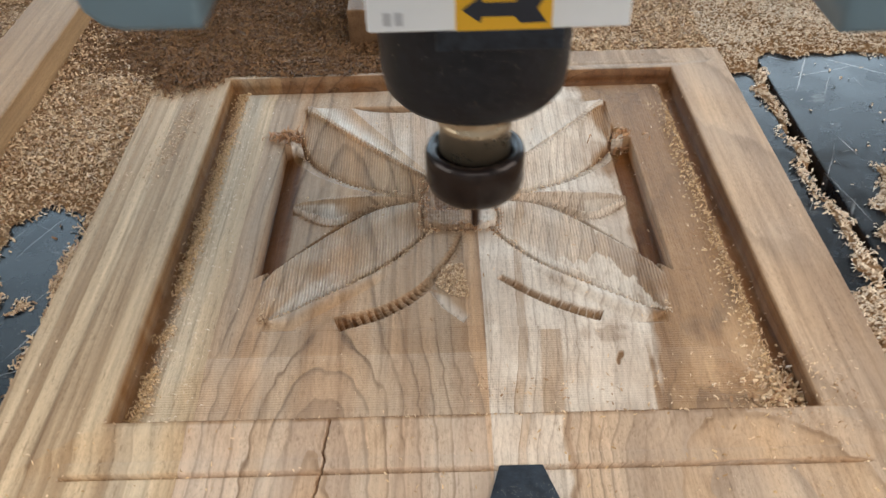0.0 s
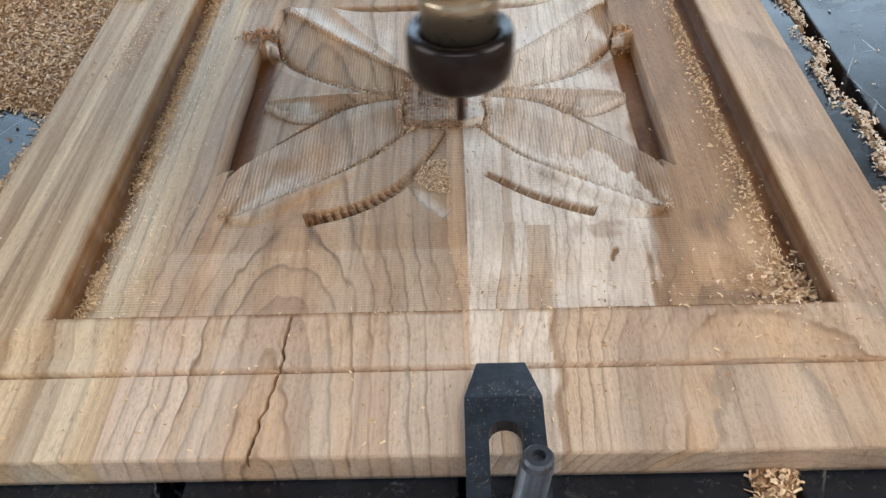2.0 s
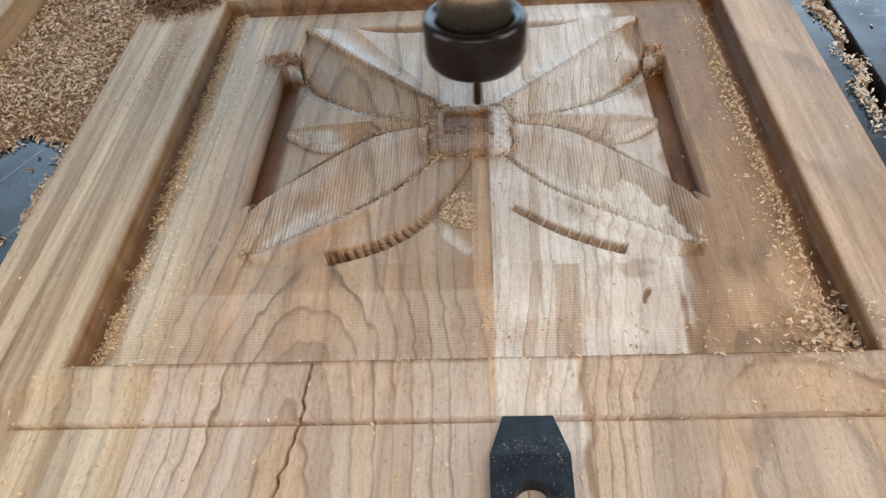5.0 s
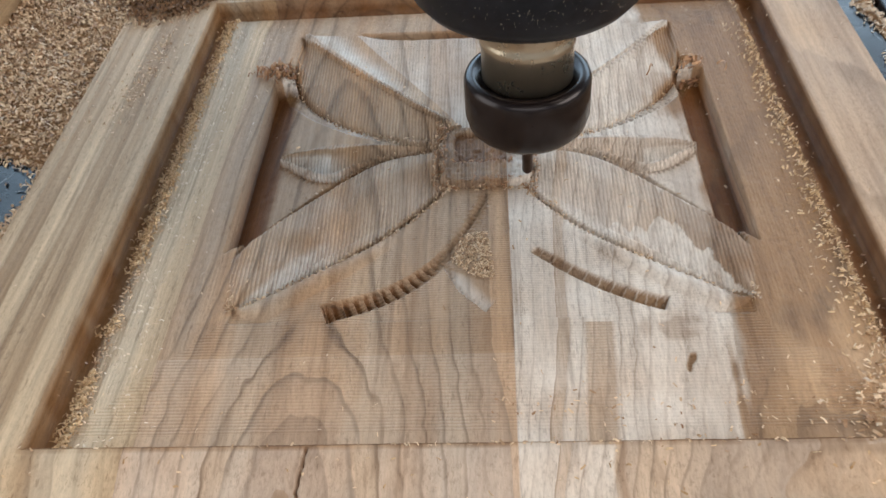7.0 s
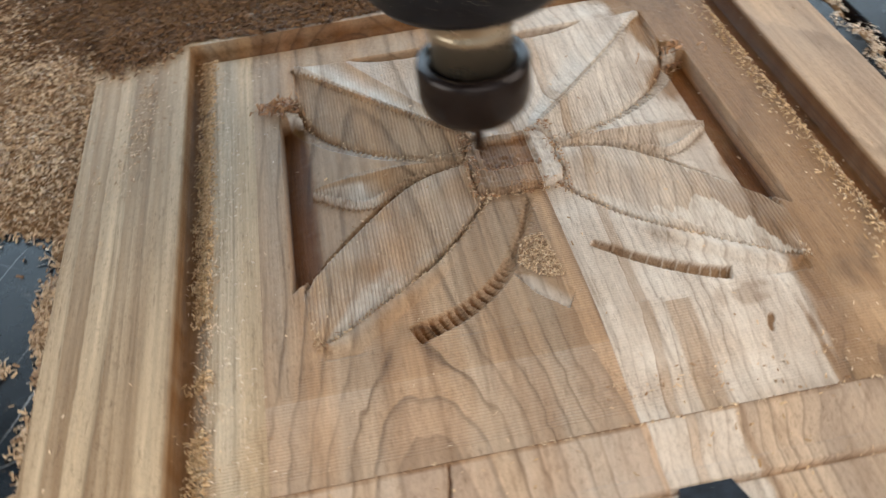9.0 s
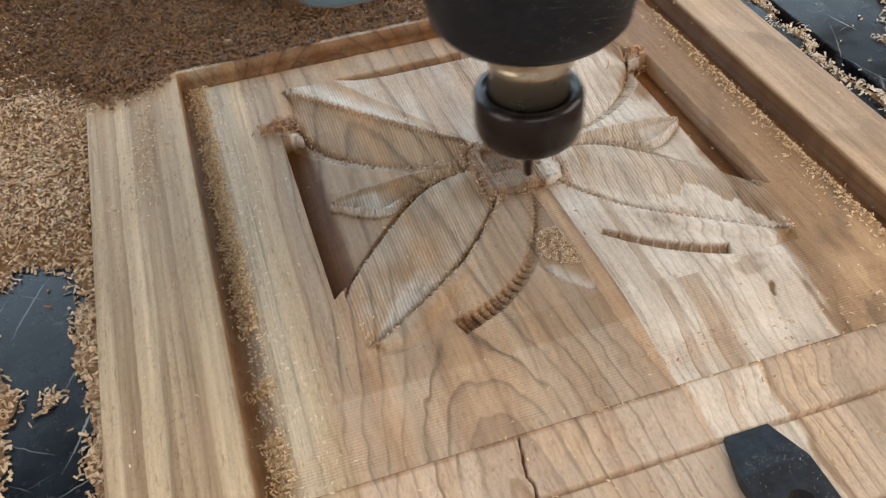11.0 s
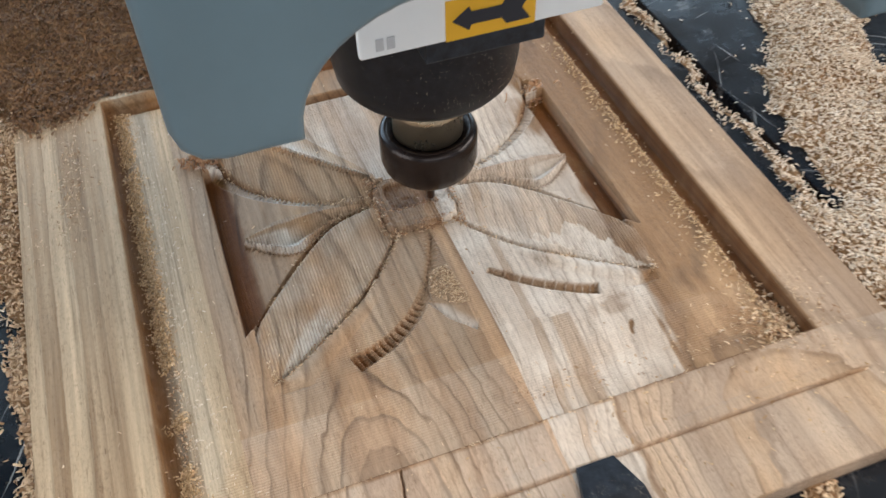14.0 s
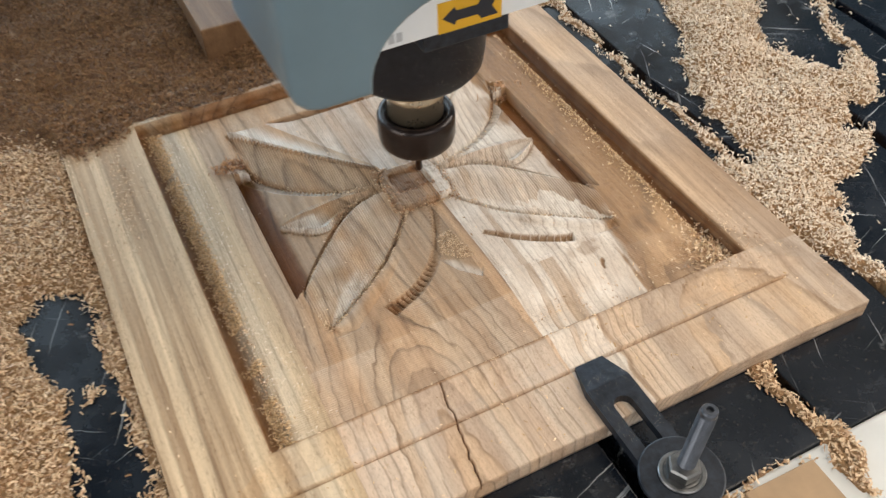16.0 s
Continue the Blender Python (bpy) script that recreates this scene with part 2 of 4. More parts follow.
def scuffed(name):
    """Black coated board with pale scratches, dust and dull patches."""
    m, t, p = material(name)
    L = t.links.new
    n = node(t, "ShaderNodeTexNoise", Scale=22.0, Detail=7.0, Roughness=0.7)
    L(mapped(t, (1, 1, 1)), n.inputs["Vector"])
    warp = t.nodes.new("ShaderNodeVectorMath")
    warp.operation = "MULTIPLY_ADD"
    L(n.outputs[1], warp.inputs[0])
    warp.inputs[1].default_value = (0.006, 0.006, 0.006)
    co = t.nodes.new("ShaderNodeTexCoord")
    L(co.outputs["Object"], warp.inputs[2])
    # long thin scratches running several ways
    scratch = None
    for turn, seed, reach in ((18, 0.0, 0.56), (-34, 3.1, 0.60), (66, 7.7, 0.60), (101, 11.3, 0.62)):
        place = t.nodes.new("ShaderNodeMapping")
        place.vector_type = "TEXTURE"
        place.inputs["Rotation"].default_value = (0, 0, radians(turn))
        place.inputs["Scale"].default_value = (1 / 9.0, 1 / 420.0, 1)
        place.inputs["Location"].default_value = (seed, seed, 0)
        L(warp.outputs[0], place.inputs["Vector"])
        fine = node(t, "ShaderNodeTexNoise", Scale=1.0, Detail=1.5, Roughness=0.4)
        L(place.outputs[0], fine.inputs["Vector"])
        line = ramp(t, [(0.695, (0, 0, 0)), (0.73, (0.75, 0.75, 0.75))])
        L(fine.outputs[0], line.inputs[0])
        gate = node(t, "ShaderNodeTexNoise", Scale=17.0, Detail=2.0)
        L(mapped(t, (1, 1, 1), (4 + seed, 2, 0)), gate.inputs["Vector"])
        gr = ramp(t, [(reach - 0.12, (0, 0, 0)), (reach, (1, 1, 1))])
        L(gate.outputs[0], gr.inputs[0])
        one = math_node(t, "MULTIPLY", line.outputs[0], gr.outputs[0])
        scratch = one if scratch is None else math_node(t, "MAXIMUM", scratch, one)
    # rubbed grey patches
    rub = node(t, "ShaderNodeTexNoise", Scale=1.0, Detail=6.0, Roughness=0.75)
    L(mapped(t, (30, 45, 30), (5, 1, 0)), rub.inputs["Vector"])
    rr = ramp(t, [(0.60, (0, 0, 0)), (0.74, (0.30, 0.30, 0.30))])
    L(rub.outputs[0], rr.inputs[0])
    scratch = math_node(t, "MAXIMUM", scratch, rr.outputs[0])
    dust = node(t, "ShaderNodeTexNoise", Scale=420.0, Detail=3.0, Roughness=0.7)
    L(mapped(t, (1, 1, 1)), dust.inputs["Vector"])
    dr = ramp(t, [(0.60, (0, 0, 0)), (0.72, (1, 1, 1))])
    L(dust.outputs[0], dr.inputs[0])
    base = ramp(t, [(0.3, (0.004, 0.006, 0.010)), (0.7, (0.010, 0.015, 0.024))])
    L(n.outputs[0], base.inputs[0])
    p.inputs["Specular IOR Level"].default_value = 0.42
    colour = mix(t, base.outputs[0], (0.42, 0.44, 0.46), scratch)
    dusty = mix(t, (0, 0, 0), dr.outputs[0], 0.10)
    colour = mix(t, colour, (0.40, 0.33, 0.26), dusty)
    L(colour, p.inputs["Base Color"])
    k = node(t, "ShaderNodeMapRange", **{"From Min": 0.3, "From Max": 0.7, "To Min": 0.10, "To Max": 0.38})
    L(n.outputs[0], k.inputs[0])
    L(k.outputs[0], p.inputs["Roughness"])
    bumped(t, p, n.outputs[0], 0.25, 0.001)
    return m


CHIP = chip_material("wood_chips", (0.36, 0.20, 0.10), (0.93, 0.73, 0.50))
CHIP_PALE = chip_material("pale_wood_chips", (0.60, 0.45, 0.31), (0.95, 0.84, 0.70))
# reddish brown chips, their colour lowered for the shade behind the panel
CHIP_RED_SHADED = chip_material("shaded_reddish_chips", (0.10, 0.046, 0.020), (0.285, 0.155, 0.07), 0.8)
CHIP_GOLD = chip_material("golden_wood_chips", (0.42, 0.25, 0.11), (0.90, 0.68, 0.42), 0.55)
CHIP_TORN = chip_material("torn_orange_fibres", (0.30, 0.135, 0.06), (0.62, 0.37, 0.20))
MOUND = plain("packed_chips", (0.30, 0.18, 0.09), 0.9, vary=0.5, scale=520, bump=1.0)
FILM = scuffed("scuffed_black_board")
STEEL_BLACK = plain("blackened_steel", (0.018, 0.023, 0.033), 0.42, metal=0.35, vary=0.6, scale=210, bump=0.2)
NUT_BLACK = plain("black_oxide_nut", (0.022, 0.0145, 0.0135), 0.24, metal=0.4, vary=0.3, scale=90, bump=0.05, spread=0.08)
STEEL = plain("turned_steel", (0.52, 0.44, 0.33), 0.28, metal=0.86, vary=0.12, scale=70, bump=0.03, spread=0.08)
ZINC_DARK = plain("dull_zinc_steel", (0.20, 0.205, 0.21), 0.32, metal=0.9, vary=0.3, scale=150, bump=0.08)
STUD = plain("blued_steel", (0.085, 0.095, 0.115), 0.34, metal=0.7, vary=0.3, scale=150, bump=0.05)
BIT = plain("dark_carbide", (0.085, 0.055, 0.042), 0.35, metal=0.8, vary=0.3, scale=200)
BODY_BLACK = plain("dusty_black_enamel", (0.011, 0.012, 0.016), 0.42, vary=0.45, scale=260, bump=0.08, spread=0.12)
BODY_BLACK.node_tree.nodes["Principled BSDF"].inputs["Specular IOR Level"].default_value = 0.25
GREY = plain("grey_blue_plastic", (0.115, 0.175, 0.215), 0.36, vary=0.06, scale=30, bump=0.03, spread=0.06)
WHITE = plain("white_label_vinyl", (0.84, 0.87, 0.90), 0.4, vary=0.03, scale=30, bump=0)
YELLOW = plain("yellow_label_vinyl", (0.80, 0.44, 0.02), 0.4, vary=0.04, scale=30, bump=0)
INK = plain("dark_blue_ink", (0.015, 0.018, 0.03), 0.5, vary=0.1, bump=0)
PRINT = plain("pale_grey_print", (0.5, 0.52, 0.55), 0.5, vary=0.05, bump=0)
FRAME_WHITE = plain("white_machine_paint", (0.62, 0.63, 0.62), 0.45, vary=0.08, scale=20)
CONCRETE = plain("concrete", (0.27, 0.26, 0.25), 0.85, vary=0.2, scale=6)
PLASTER = plain("workshop_plaster", (0.50, 0.48, 0.45), 0.9, vary=0.1, scale=4)
CARD = plain("brown_board", (0.36, 0.24, 0.14), 0.75, vary=0.12, scale=80)


# ---- mesh helpers ----
def obj(name, bm, mat, parent=None, label="", smooth=False):
    me = bpy.data.meshes.new(name)
    bm.to_mesh(me)
    bm.free()
    me.materials.append(mat)
    if smooth:
        me.polygons.foreach_set("use_smooth", [True] * len(me.polygons))
    ob = new(name, me)
    if parent:
        ob.parent = parent
    return tagged(ob, label)


def part(name, bm, mat, parent, label="", smooth=False):
    return obj(name, bm, mat, parent, label, smooth)


def box(x0, x1, y0, y1, z0, z1, bevel=0.0, segments=2):
    bm = bmesh.new()
    bmesh.ops.create_cube(bm, size=1)
    for v in bm.verts:
        v.co = Vector(((x0 + x1) / 2 + v.co.x * (x1 - x0), (y0 + y1) / 2 + v.co.y * (y1 - y0), (z0 + z1) / 2 + v.co.z * (z1 - z0)))
    if bevel:
        bmesh.ops.bevel(bm, geom=bm.edges[:], offset=bevel, segments=segments, affect="EDGES", profile=0.5)
    return bm


def add_box(bm, x0, x1, y0, y1, z0, z1):
    made = bmesh.ops.create_cube(bm, size=1)["verts"]
    for v in made:
        v.co = Vector(((x0 + x1) / 2 + v.co.x * (x1 - x0), (y0 + y1) / 2 + v.co.y * (y1 - y0), (z0 + z1) / 2 + v.co.z * (z1 - z0)))


def lathe(profile, segments=64, at=(0, 0)):
    """A turned solid from (radius, height) steps, closed at both ends."""
    bm = bmesh.new()
    rings = []
    for r, z in profile:
        rings.append([bm.verts.new((at[0] + r * math.cos(a), at[1] + r * math.sin(a), z)) for a in [2 * math.pi * i / segments for i in range(segments)]])
    for a, b in zip(rings, rings[1:]):
        for i in range(segments):
            j = (i + 1) % segments
            bm.faces.new((a[i], a[j], b[j], b[i]))
    bm.faces.new(rings[0][::-1])
    bm.faces.new(rings[-1])
    bmesh.ops.recalc_face_normals(bm, faces=bm.faces[:])
    return bm


def grid_mesh(name, X, Y, Z, mat, skirt=None, marks=None, layers=None):
    """A surface over a grid of heights; with skirt, closed down to that height by sides of several courses.
    marks: four values a vertex, for the material; layers: counts the growth layers at a place."""
    ny, nx = X.shape
    co = np.stack([X, Y, Z], -1).reshape(-1, 3)
    i = np.arange(ny * nx).reshape(ny, nx)
    quads = np.stack([i[:-1, :-1], i[:-1, 1:], i[1:, 1:], i[1:, :-1]], -1).reshape(-1, 4)
    rows, loop = [co], None
    if skirt is not None:
        loop = np.concatenate([i[0, :-1], i[:-1, -1], i[-1, :0:-1], i[:0:-1, 0]])
        above, total = loop, len(co)
        for u in np.linspace(0, 1, 7)[1:]:
            low = co[loop].copy()
            low[:, 2] += (skirt - low[:, 2]) * u
            k = total + np.arange(len(loop))
            quads = np.concatenate([quads, np.stack([above, k, np.roll(k, -1), np.roll(above, -1)], -1)])
            rows.append(low)
            above, total = k, total + len(loop)
    every = np.concatenate(rows)
    me = bpy.data.meshes.new(name)
    faces = quads.tolist()
    if loop is not None:
        faces.append(above[::-1].tolist())
    me.from_pydata(every.tolist(), [], faces)
    me.materials.append(mat)
    if marks is not None:
        top = np.stack([a.ravel() for a in marks], -1).astype(np.float32)
        side = top[loop] * np.float32([0, 0, 0, 1])
        a = me.color_attributes.new("ridge", "FLOAT_COLOR", "POINT")
        a.data.foreach_set("color", np.concatenate([top] + [side] * 6).ravel())
    if layers is not None:
        a = me.attributes.new("figure", "FLOAT", "POINT")
        a.data.foreach_set("value", layers(*(1000 * every.T)).astype(np.float32))
    me.update()
    return me


# ---- plan geometry ----
def inside(px, py, poly):
    c = np.zeros(px.shape, bool)
    for (x0, y0), (x1, y1) in zip(poly, poly[1:] + poly[:1]):
        if y0 != y1:
            c ^= ((y0 > py) != (y1 > py)) & (px < (x1 - x0) * (py - y0) / (y1 - y0) + x0)
    return c


def distance(px, py, line, closed=False):
    """The distance to a polyline, and how far along it (0 to 1) the nearest place lies."""
    best, along = np.full(px.shape, 1e9), np.zeros(px.shape)
    pts = line + line[:1] if closed else line
    for k, ((x0, y0), (x1, y1)) in enumerate(zip(pts, pts[1:])):
        dx, dy = x1 - x0, y1 - y0
        u = np.clip(((px - x0) * dx + (py - y0) * dy) / max(dx * dx + dy * dy, 1e-9), 0, 1)
        d = np.hypot(px - x0 - u * dx, py - y0 - u * dy)
        near = d < best
        best, along = np.where(near, d, best), np.where(near, (k + u) / (len(pts) - 1), along)
    return best, along


def rounded(line, steps=2):
    for _ in range(steps):
        out = [line[0]]
        for (x0, y0), (x1, y1) in zip(line, line[1:]):
            out += [(0.75 * x0 + 0.25 * x1, 0.75 * y0 + 0.25 * y1), (0.25 * x0 + 0.75 * x1, 0.25 * y0 + 0.75 * y1)]
        line = out + [line[-1]]
    return line


def smooth_step(a, b, x):
    u = np.clip((x - a) / (b - a), 0, 1)
    return u * u * (3 - 2 * u)


def rough_noise(x, y, size, seed):
    """Smooth random values from -1 to 1 over the plane."""
    g = np.random.default_rng(seed).uniform(-1, 1, (64, 64))
    u, v = x / size, y / size
    i, j = np.floor(u).astype(int), np.floor(v).astype(int)
    fu, fv = u - i, v - j
    fu, fv = fu * fu * (3 - 2 * fu), fv * fv * (3 - 2 * fv)
    a, b = g[i % 64, j % 64], g[(i + 1) % 64, j % 64]
    c, d = g[i % 64, (j + 1) % 64], g[(i + 1) % 64, (j + 1) % 64]
    return (a * (1 - fu) + b * fu) * (1 - fv) + (c * (1 - fu) + d * fu) * fv


# outlines of the carving's left half, in millimetres from its middle line
LOW_UP = rounded([(-17, 6), (-38, 4), (-52, -5), (-67, -20), (-80, -34), (-93, -50), (-87, -79)])
LOW_DOWN = rounded([(-14, -14), (-35, -41), (-52, -57), (-87, -79)])
SIDE_UP = rounded([(-17, 10), (-46, 15), (-64, 15), (-75, 12), (-84, 7)])
SIDE_DOWN = rounded([(-17, 7), (-38, 5), (-53, -4), (-61, -10), (-71, -6), (-84, 6)])
HIGH_UP = rounded([(-15, 24), (-28, 36), (-44, 52), (-68, 77), (-87, 101)])
HIGH_DOWN = rounded([(-17, 11), (-40, 18), (-57, 26), (-73, 40), (-83, 55), (-88, 68), (-87, 101)])
ARC_WEST = rounded([(-11, -53), (-14, -58), (-21, -66), (-31, -73.5), (-40, -78), (-52, -82.5)])
ARC_EAST = rounded([(19, -52), (33, -64.5), (44, -72.5), (53, -78), (61, -81)])
STRING_WEST = rounded([(3, -19), (-1, -32), (-6, -43), (-11, -53)])
FACET = [(-13, -60), (-7, -73), (2, -83), (6, -76), (2, -69)]
VEIN = rounded([(-18, 10), (-40, 17), (-57, 25), (-73, 39), (-83, 54), (-89, 70)])


def carved(x, y):
    """Height of the carved face over the plan, and the cutter's ridges across x and along y."""
    X, Y = 1000 * x, 1000 * y
    S = X - 2.5
    M = -np.abs(S)
    h, pale = np.zeros(X.shape), np.zeros(X.shape)
    drop = 1000 * (RIM - TOP)
    u = np.maximum((-Y - 135) / 21.6, (Y - 135) / 18)
    mould = -0.3 + (drop + 1.2) * smooth_step(0.05, 0.75, u) + 0.35 * np.sin(3.1 * np.clip(u, 0, 1)) * (u > 0.75)
    slope = drop * smooth_step(133, 172, np.abs(X))
    window = smooth_step(149, 144, np.abs(X))
    h = np.where(u < 0, slope, np.where(u < 1, np.minimum(slope, mould * window + drop * smooth_step(0, 1, u) * (1 - window)), drop))
    quirk = smooth_step(0.05, 0.0, np.abs(u - 1.02)) * window
    h = h - 1.5 * quirk
    r = np.maximum(np.abs(X), np.abs(Y))
    d = 135 - r
    side_d = np.where(Y < -134.3, d, 135 - np.maximum(np.abs(X), Y))
    field = (-10.6 + 2.0 * smooth_step(9, 11, side_d)) * smooth_step(0, 0.7, d) + 0.8 * smooth_step(2, 6, side_d) + 2.2 * smooth_step(6.5, 9.0, side_d) + (5.0 - 2.0 * smooth_step(9, 11, d)) * smooth_step(8, 38, d) + 0.5 * smooth_step(36, 48, d)
    h = np.where(d > 0, field, h)
    ridge_x, ridge_y = np.zeros(X.shape), np.zeros(X.shape)
    ridge_y = np.where((d > 8) & (d < 50) & (np.abs(Y) > np.abs(X)), 0.42, 0)
    ridge_x = np.where((d > 8) & (d < 50) & (np.abs(Y) <= np.abs(X)), 0.15, 0)
    # ground beside the leaves
    side = (np.abs(S) < 95) & (Y > -52 + (M + 95) * 1.1) & (Y < 60)
    ground = -12.0 + 6.0 * np.clip((M + 95) / 13.5, 0, 1) + 1.6 * smooth_step(-82, -60, M)
    ground = np.where(S > 0, -12.0 + 0.8 * np.clip((M + 95) / 10, 0, 1) + 5.2 * smooth_step(-85.5, -82.5, M) + 1.6 * smooth_step(-82, -60, M), ground)
    h = np.where(side & (np.abs(S) > 30), ground, h)
    # near and far triangles
    near = inside(M, Y, [(0, -10), (-14, -14), (-86, -79), (-86, -86), (0, -86)])
    h = np.where(near, -4.6 + 2.2 * smooth_step(-12, -84, Y) + 0.5 * np.cos(M / 9.0) * (Y < -20), h)
    far = inside(M, Y, [(0, 20), (-15, 24), (-86, 97), (-86, 100), (0, 100)])
    h = np.where(far, -6.0 + 3.3 * smooth_step(45, 99, Y), h)
    ridge_y = np.where(near, 0.42, ridge_y)
    ridge_x = np.where(far, 0.28, ridge_x)
    pale = np.where(far, 0.38 + 0.2 * rough_noise(X, 0.3 * Y, 9, 78), pale)
    wide = 7.6 * np.clip(1 - (np.abs(S + 1) / 59) ** 6, 0, 1)
    into = (101.4 - Y) / np.maximum(wide, 0.1)
    slot = smooth_step(0.0, 0.1, into) * smooth_step(1.0, 0.92, into) * smooth_step(0.3, 2.5, wide)
    h = h - 10.5 * slot * (0.8 + 0.2 * np.clip(into, 0, 1))
    for up, down, profile in ((SIDE_UP, SIDE_DOWN, ((0.0, -3.4), (0.10, -2.4), (0.30, -6.6), (0.62, -5.0), (0.8, -3.0), (1.0, -4.4))),
                              (LOW_UP, LOW_DOWN, ((0.0, -5.2), (0.12, -5.3), (0.30, -4.5), (0.65, -1.9), (0.90, -1.8), (1.0, -5.0))),
                              (HIGH_UP, HIGH_DOWN, ((0.0, -6.6), (0.10, -5.2), (0.55, -3.4), (0.95, -0.5), (1.0, -0.8)))):
        hit = inside(M, Y, up + down[::-1])
        a, _ = distance(M, Y, down)
        b, _ = distance(M, Y, up)
        leaf = np.interp(a / np.maximum(a + b, 1e-6), [p for p, _ in profile], [v for _, v in profile])
        share = a / np.maximum(a + b, 1e-6)
        if up is LOW_UP:
            merge = smooth_step(-47, -56, Y) * smooth_step(0.72, 0.97, share)
        elif up is HIGH_UP:
            merge = smooth_step(66, 75, Y) * smooth_step(0.30, 0.03, share)
        else:
            merge = 0
        h = np.where(hit, leaf * (1 - merge) + h * merge, h)
        _, way = distance(M, Y, down)
        low = 0.70 if up is SIDE_UP else 0.40 if up is LOW_UP else 0.0
        pale = np.where(hit & (low > 0), smooth_step(low + 0.05, low - 0.12, share) * (smooth_step(0.35, 0.62, way) if up is SIDE_UP else smooth_step(0.5, 0.75, way)), pale)
        if up is LOW_UP:
            pale = np.where(hit, np.maximum(pale * (0.8 + 0.25 * rough_noise(X, Y, 2.5, 71)), 0.12 + 0.14 * rough_noise(X, Y, 9, 72)), pale)
        ridge_x = np.where(hit, 0.8, ridge_x)
        ridge_y = np.where(hit, 0, ridge_y)
    b, along = distance(M, Y, HIGH_UP)
    wide = 3 + 20 * along ** 0.8 * smooth_step(1.02, 0.8, along)
    fall = far & (b < wide)
    h = np.where(fall, -0.8 + (h + 0.8) * np.clip(b / wide, 0, 1) ** 0.8, h)
    ridge_x = np.where(fall, 0.5, ridge_x)
    pale = np.where(fall, np.maximum(smooth_step(0.9, 0.15, b / wide) * smooth_step(0.3, 0.6, along), smooth_step(2.6, 1.4, b) * smooth_step(0.08, 0.2, along)), pale)
    # the smooth slope under each lower leaf
    b, along = distance(M, Y, LOW_DOWN)
    wide = 1 + 13 * along * smooth_step(1.0, 0.85, along)
    lip = near & (b < wide)
    h = np.where(lip, h + 1.6 * np.sin(np.pi * np.clip(b / wide, 0, 1)) * smooth_step(0.3, 0.6, along), h)
    ridge_y = np.where(lip, 0.1, ridge_y)
    crease = np.zeros(X.shape)
    for line, length, deep, ribs, wide in ((HIGH_UP, 103, 0.6, 1.5, 1.8), (LOW_DOWN, 98, 2.5, 0.5, 1.7), (LOW_UP, 112, 2.3, 0.3, 1.6), (SIDE_DOWN, 70, 1.2, 0.6, 1.7), (STRING_WEST, 36, 1.5, 0.7, 2.0)):
        dist, along = distance(X if line is STRING_WEST else M, Y, line)
        taper = smooth_step(0.0, 0.15, along) * smooth_step(0.0, 0.04, 1 - along)
        if line is LOW_UP:
            taper = taper * smooth_step(0.80, 0.72, along)
        h = h - taper * (deep * smooth_step(wide, 0.3, dist) + ribs * np.where((S > 0) & (line is HIGH_UP), 0.3, 1.0) * smooth_step(2 * wide, 0.7 * wide, dist) * np.sin(along * length * 2 * np.pi / 2.1))
        if deep > 1.8:
            crease = np.maximum(crease, taper * smooth_step(2.0, 0.5, dist))
    # the upper leaf's lower edge: a scorched, shade-darkened wall over a beaded foot
    leaf = inside(M, Y, HIGH_UP + HIGH_DOWN[::-1])
    dist, along = distance(M, Y, VEIN)
    reach = 0.35 + 0.65 * smooth_step(0.15, 0.8, along)
    taper = smooth_step(0.0, 0.1, along) * smooth_step(0.0, 0.03, 1 - along) * reach
    foot = np.clip(1 - dist / (6.0 * reach), 0, 1) * ~leaf
    h = h - taper * np.where(leaf, 3.4 * smooth_step(2.6 * reach, 0, dist), 3.4 * foot)
    h = h + 1.7 * taper * smooth_step(0.1, 0.4, foot) * np.sin(along * 105 * 2 * np.pi / 2.3)
    # window light on the foot's north-facing beads is painted pale
    pale = np.maximum(pale, smooth_step(0.03, 0.2, foot) * smooth_step(0.2, 0.45, along) * smooth_step(0.95, 0.85, along))
    # shade on the south-facing wall, painted with its scorching
    wall_shade = np.where(leaf, taper * smooth_step(2.9 * reach, 1.2 * reach, dist), 0)
    # a small hollow facet beside the western arc
    hollow = inside(X, Y, FACET)
    dist, along = distance(X, Y, FACET[:3])
    h = np.where(hollow, h - 1.8 * np.clip(1 - dist / 8, 0, 1) + 0.4 * np.sin(along * 27 * 2 * np.pi / 2.0) * smooth_step(2.5, 0.5, dist), h)
    pale = np.where(hollow, 0.55 * smooth_step(7, 2, dist), pale)
    ridge_y = np.where(hollow, 0, ridge_y)
    # scalloped arcs, deepest at their outer ends
    gouge = np.zeros(X.shape)
    for line, half, length, pitch, deep, bite in ((ARC_WEST, 4.4, 52, 2.9, 6.0, 0.75), (ARC_EAST, 3.3, 52, 4.3, 4.0, 0.25)):
        dist, along = distance(X, Y, line)
        run = along * length / pitch
        tooth = (run - np.floor(run)) ** 0.8
        cup = np.sqrt(np.clip(1 - (dist / (half * (0.6 + 0.4 * along))) ** 2, 0, 1)) * smooth_step(0, 0.02, along) * (along < 0.995)
        h = h - cup * (1.6 + (deep - 1.6) * along) * (1.15 - bite + bite * tooth)
        # the shade between the teeth is painted dark
        if line is ARC_WEST:
            upper, _ = distance(X, Y, [(px - 2.0, py + 1.8) for px, py in line])
            teeth = smooth_step(4.4, 2.8, upper)
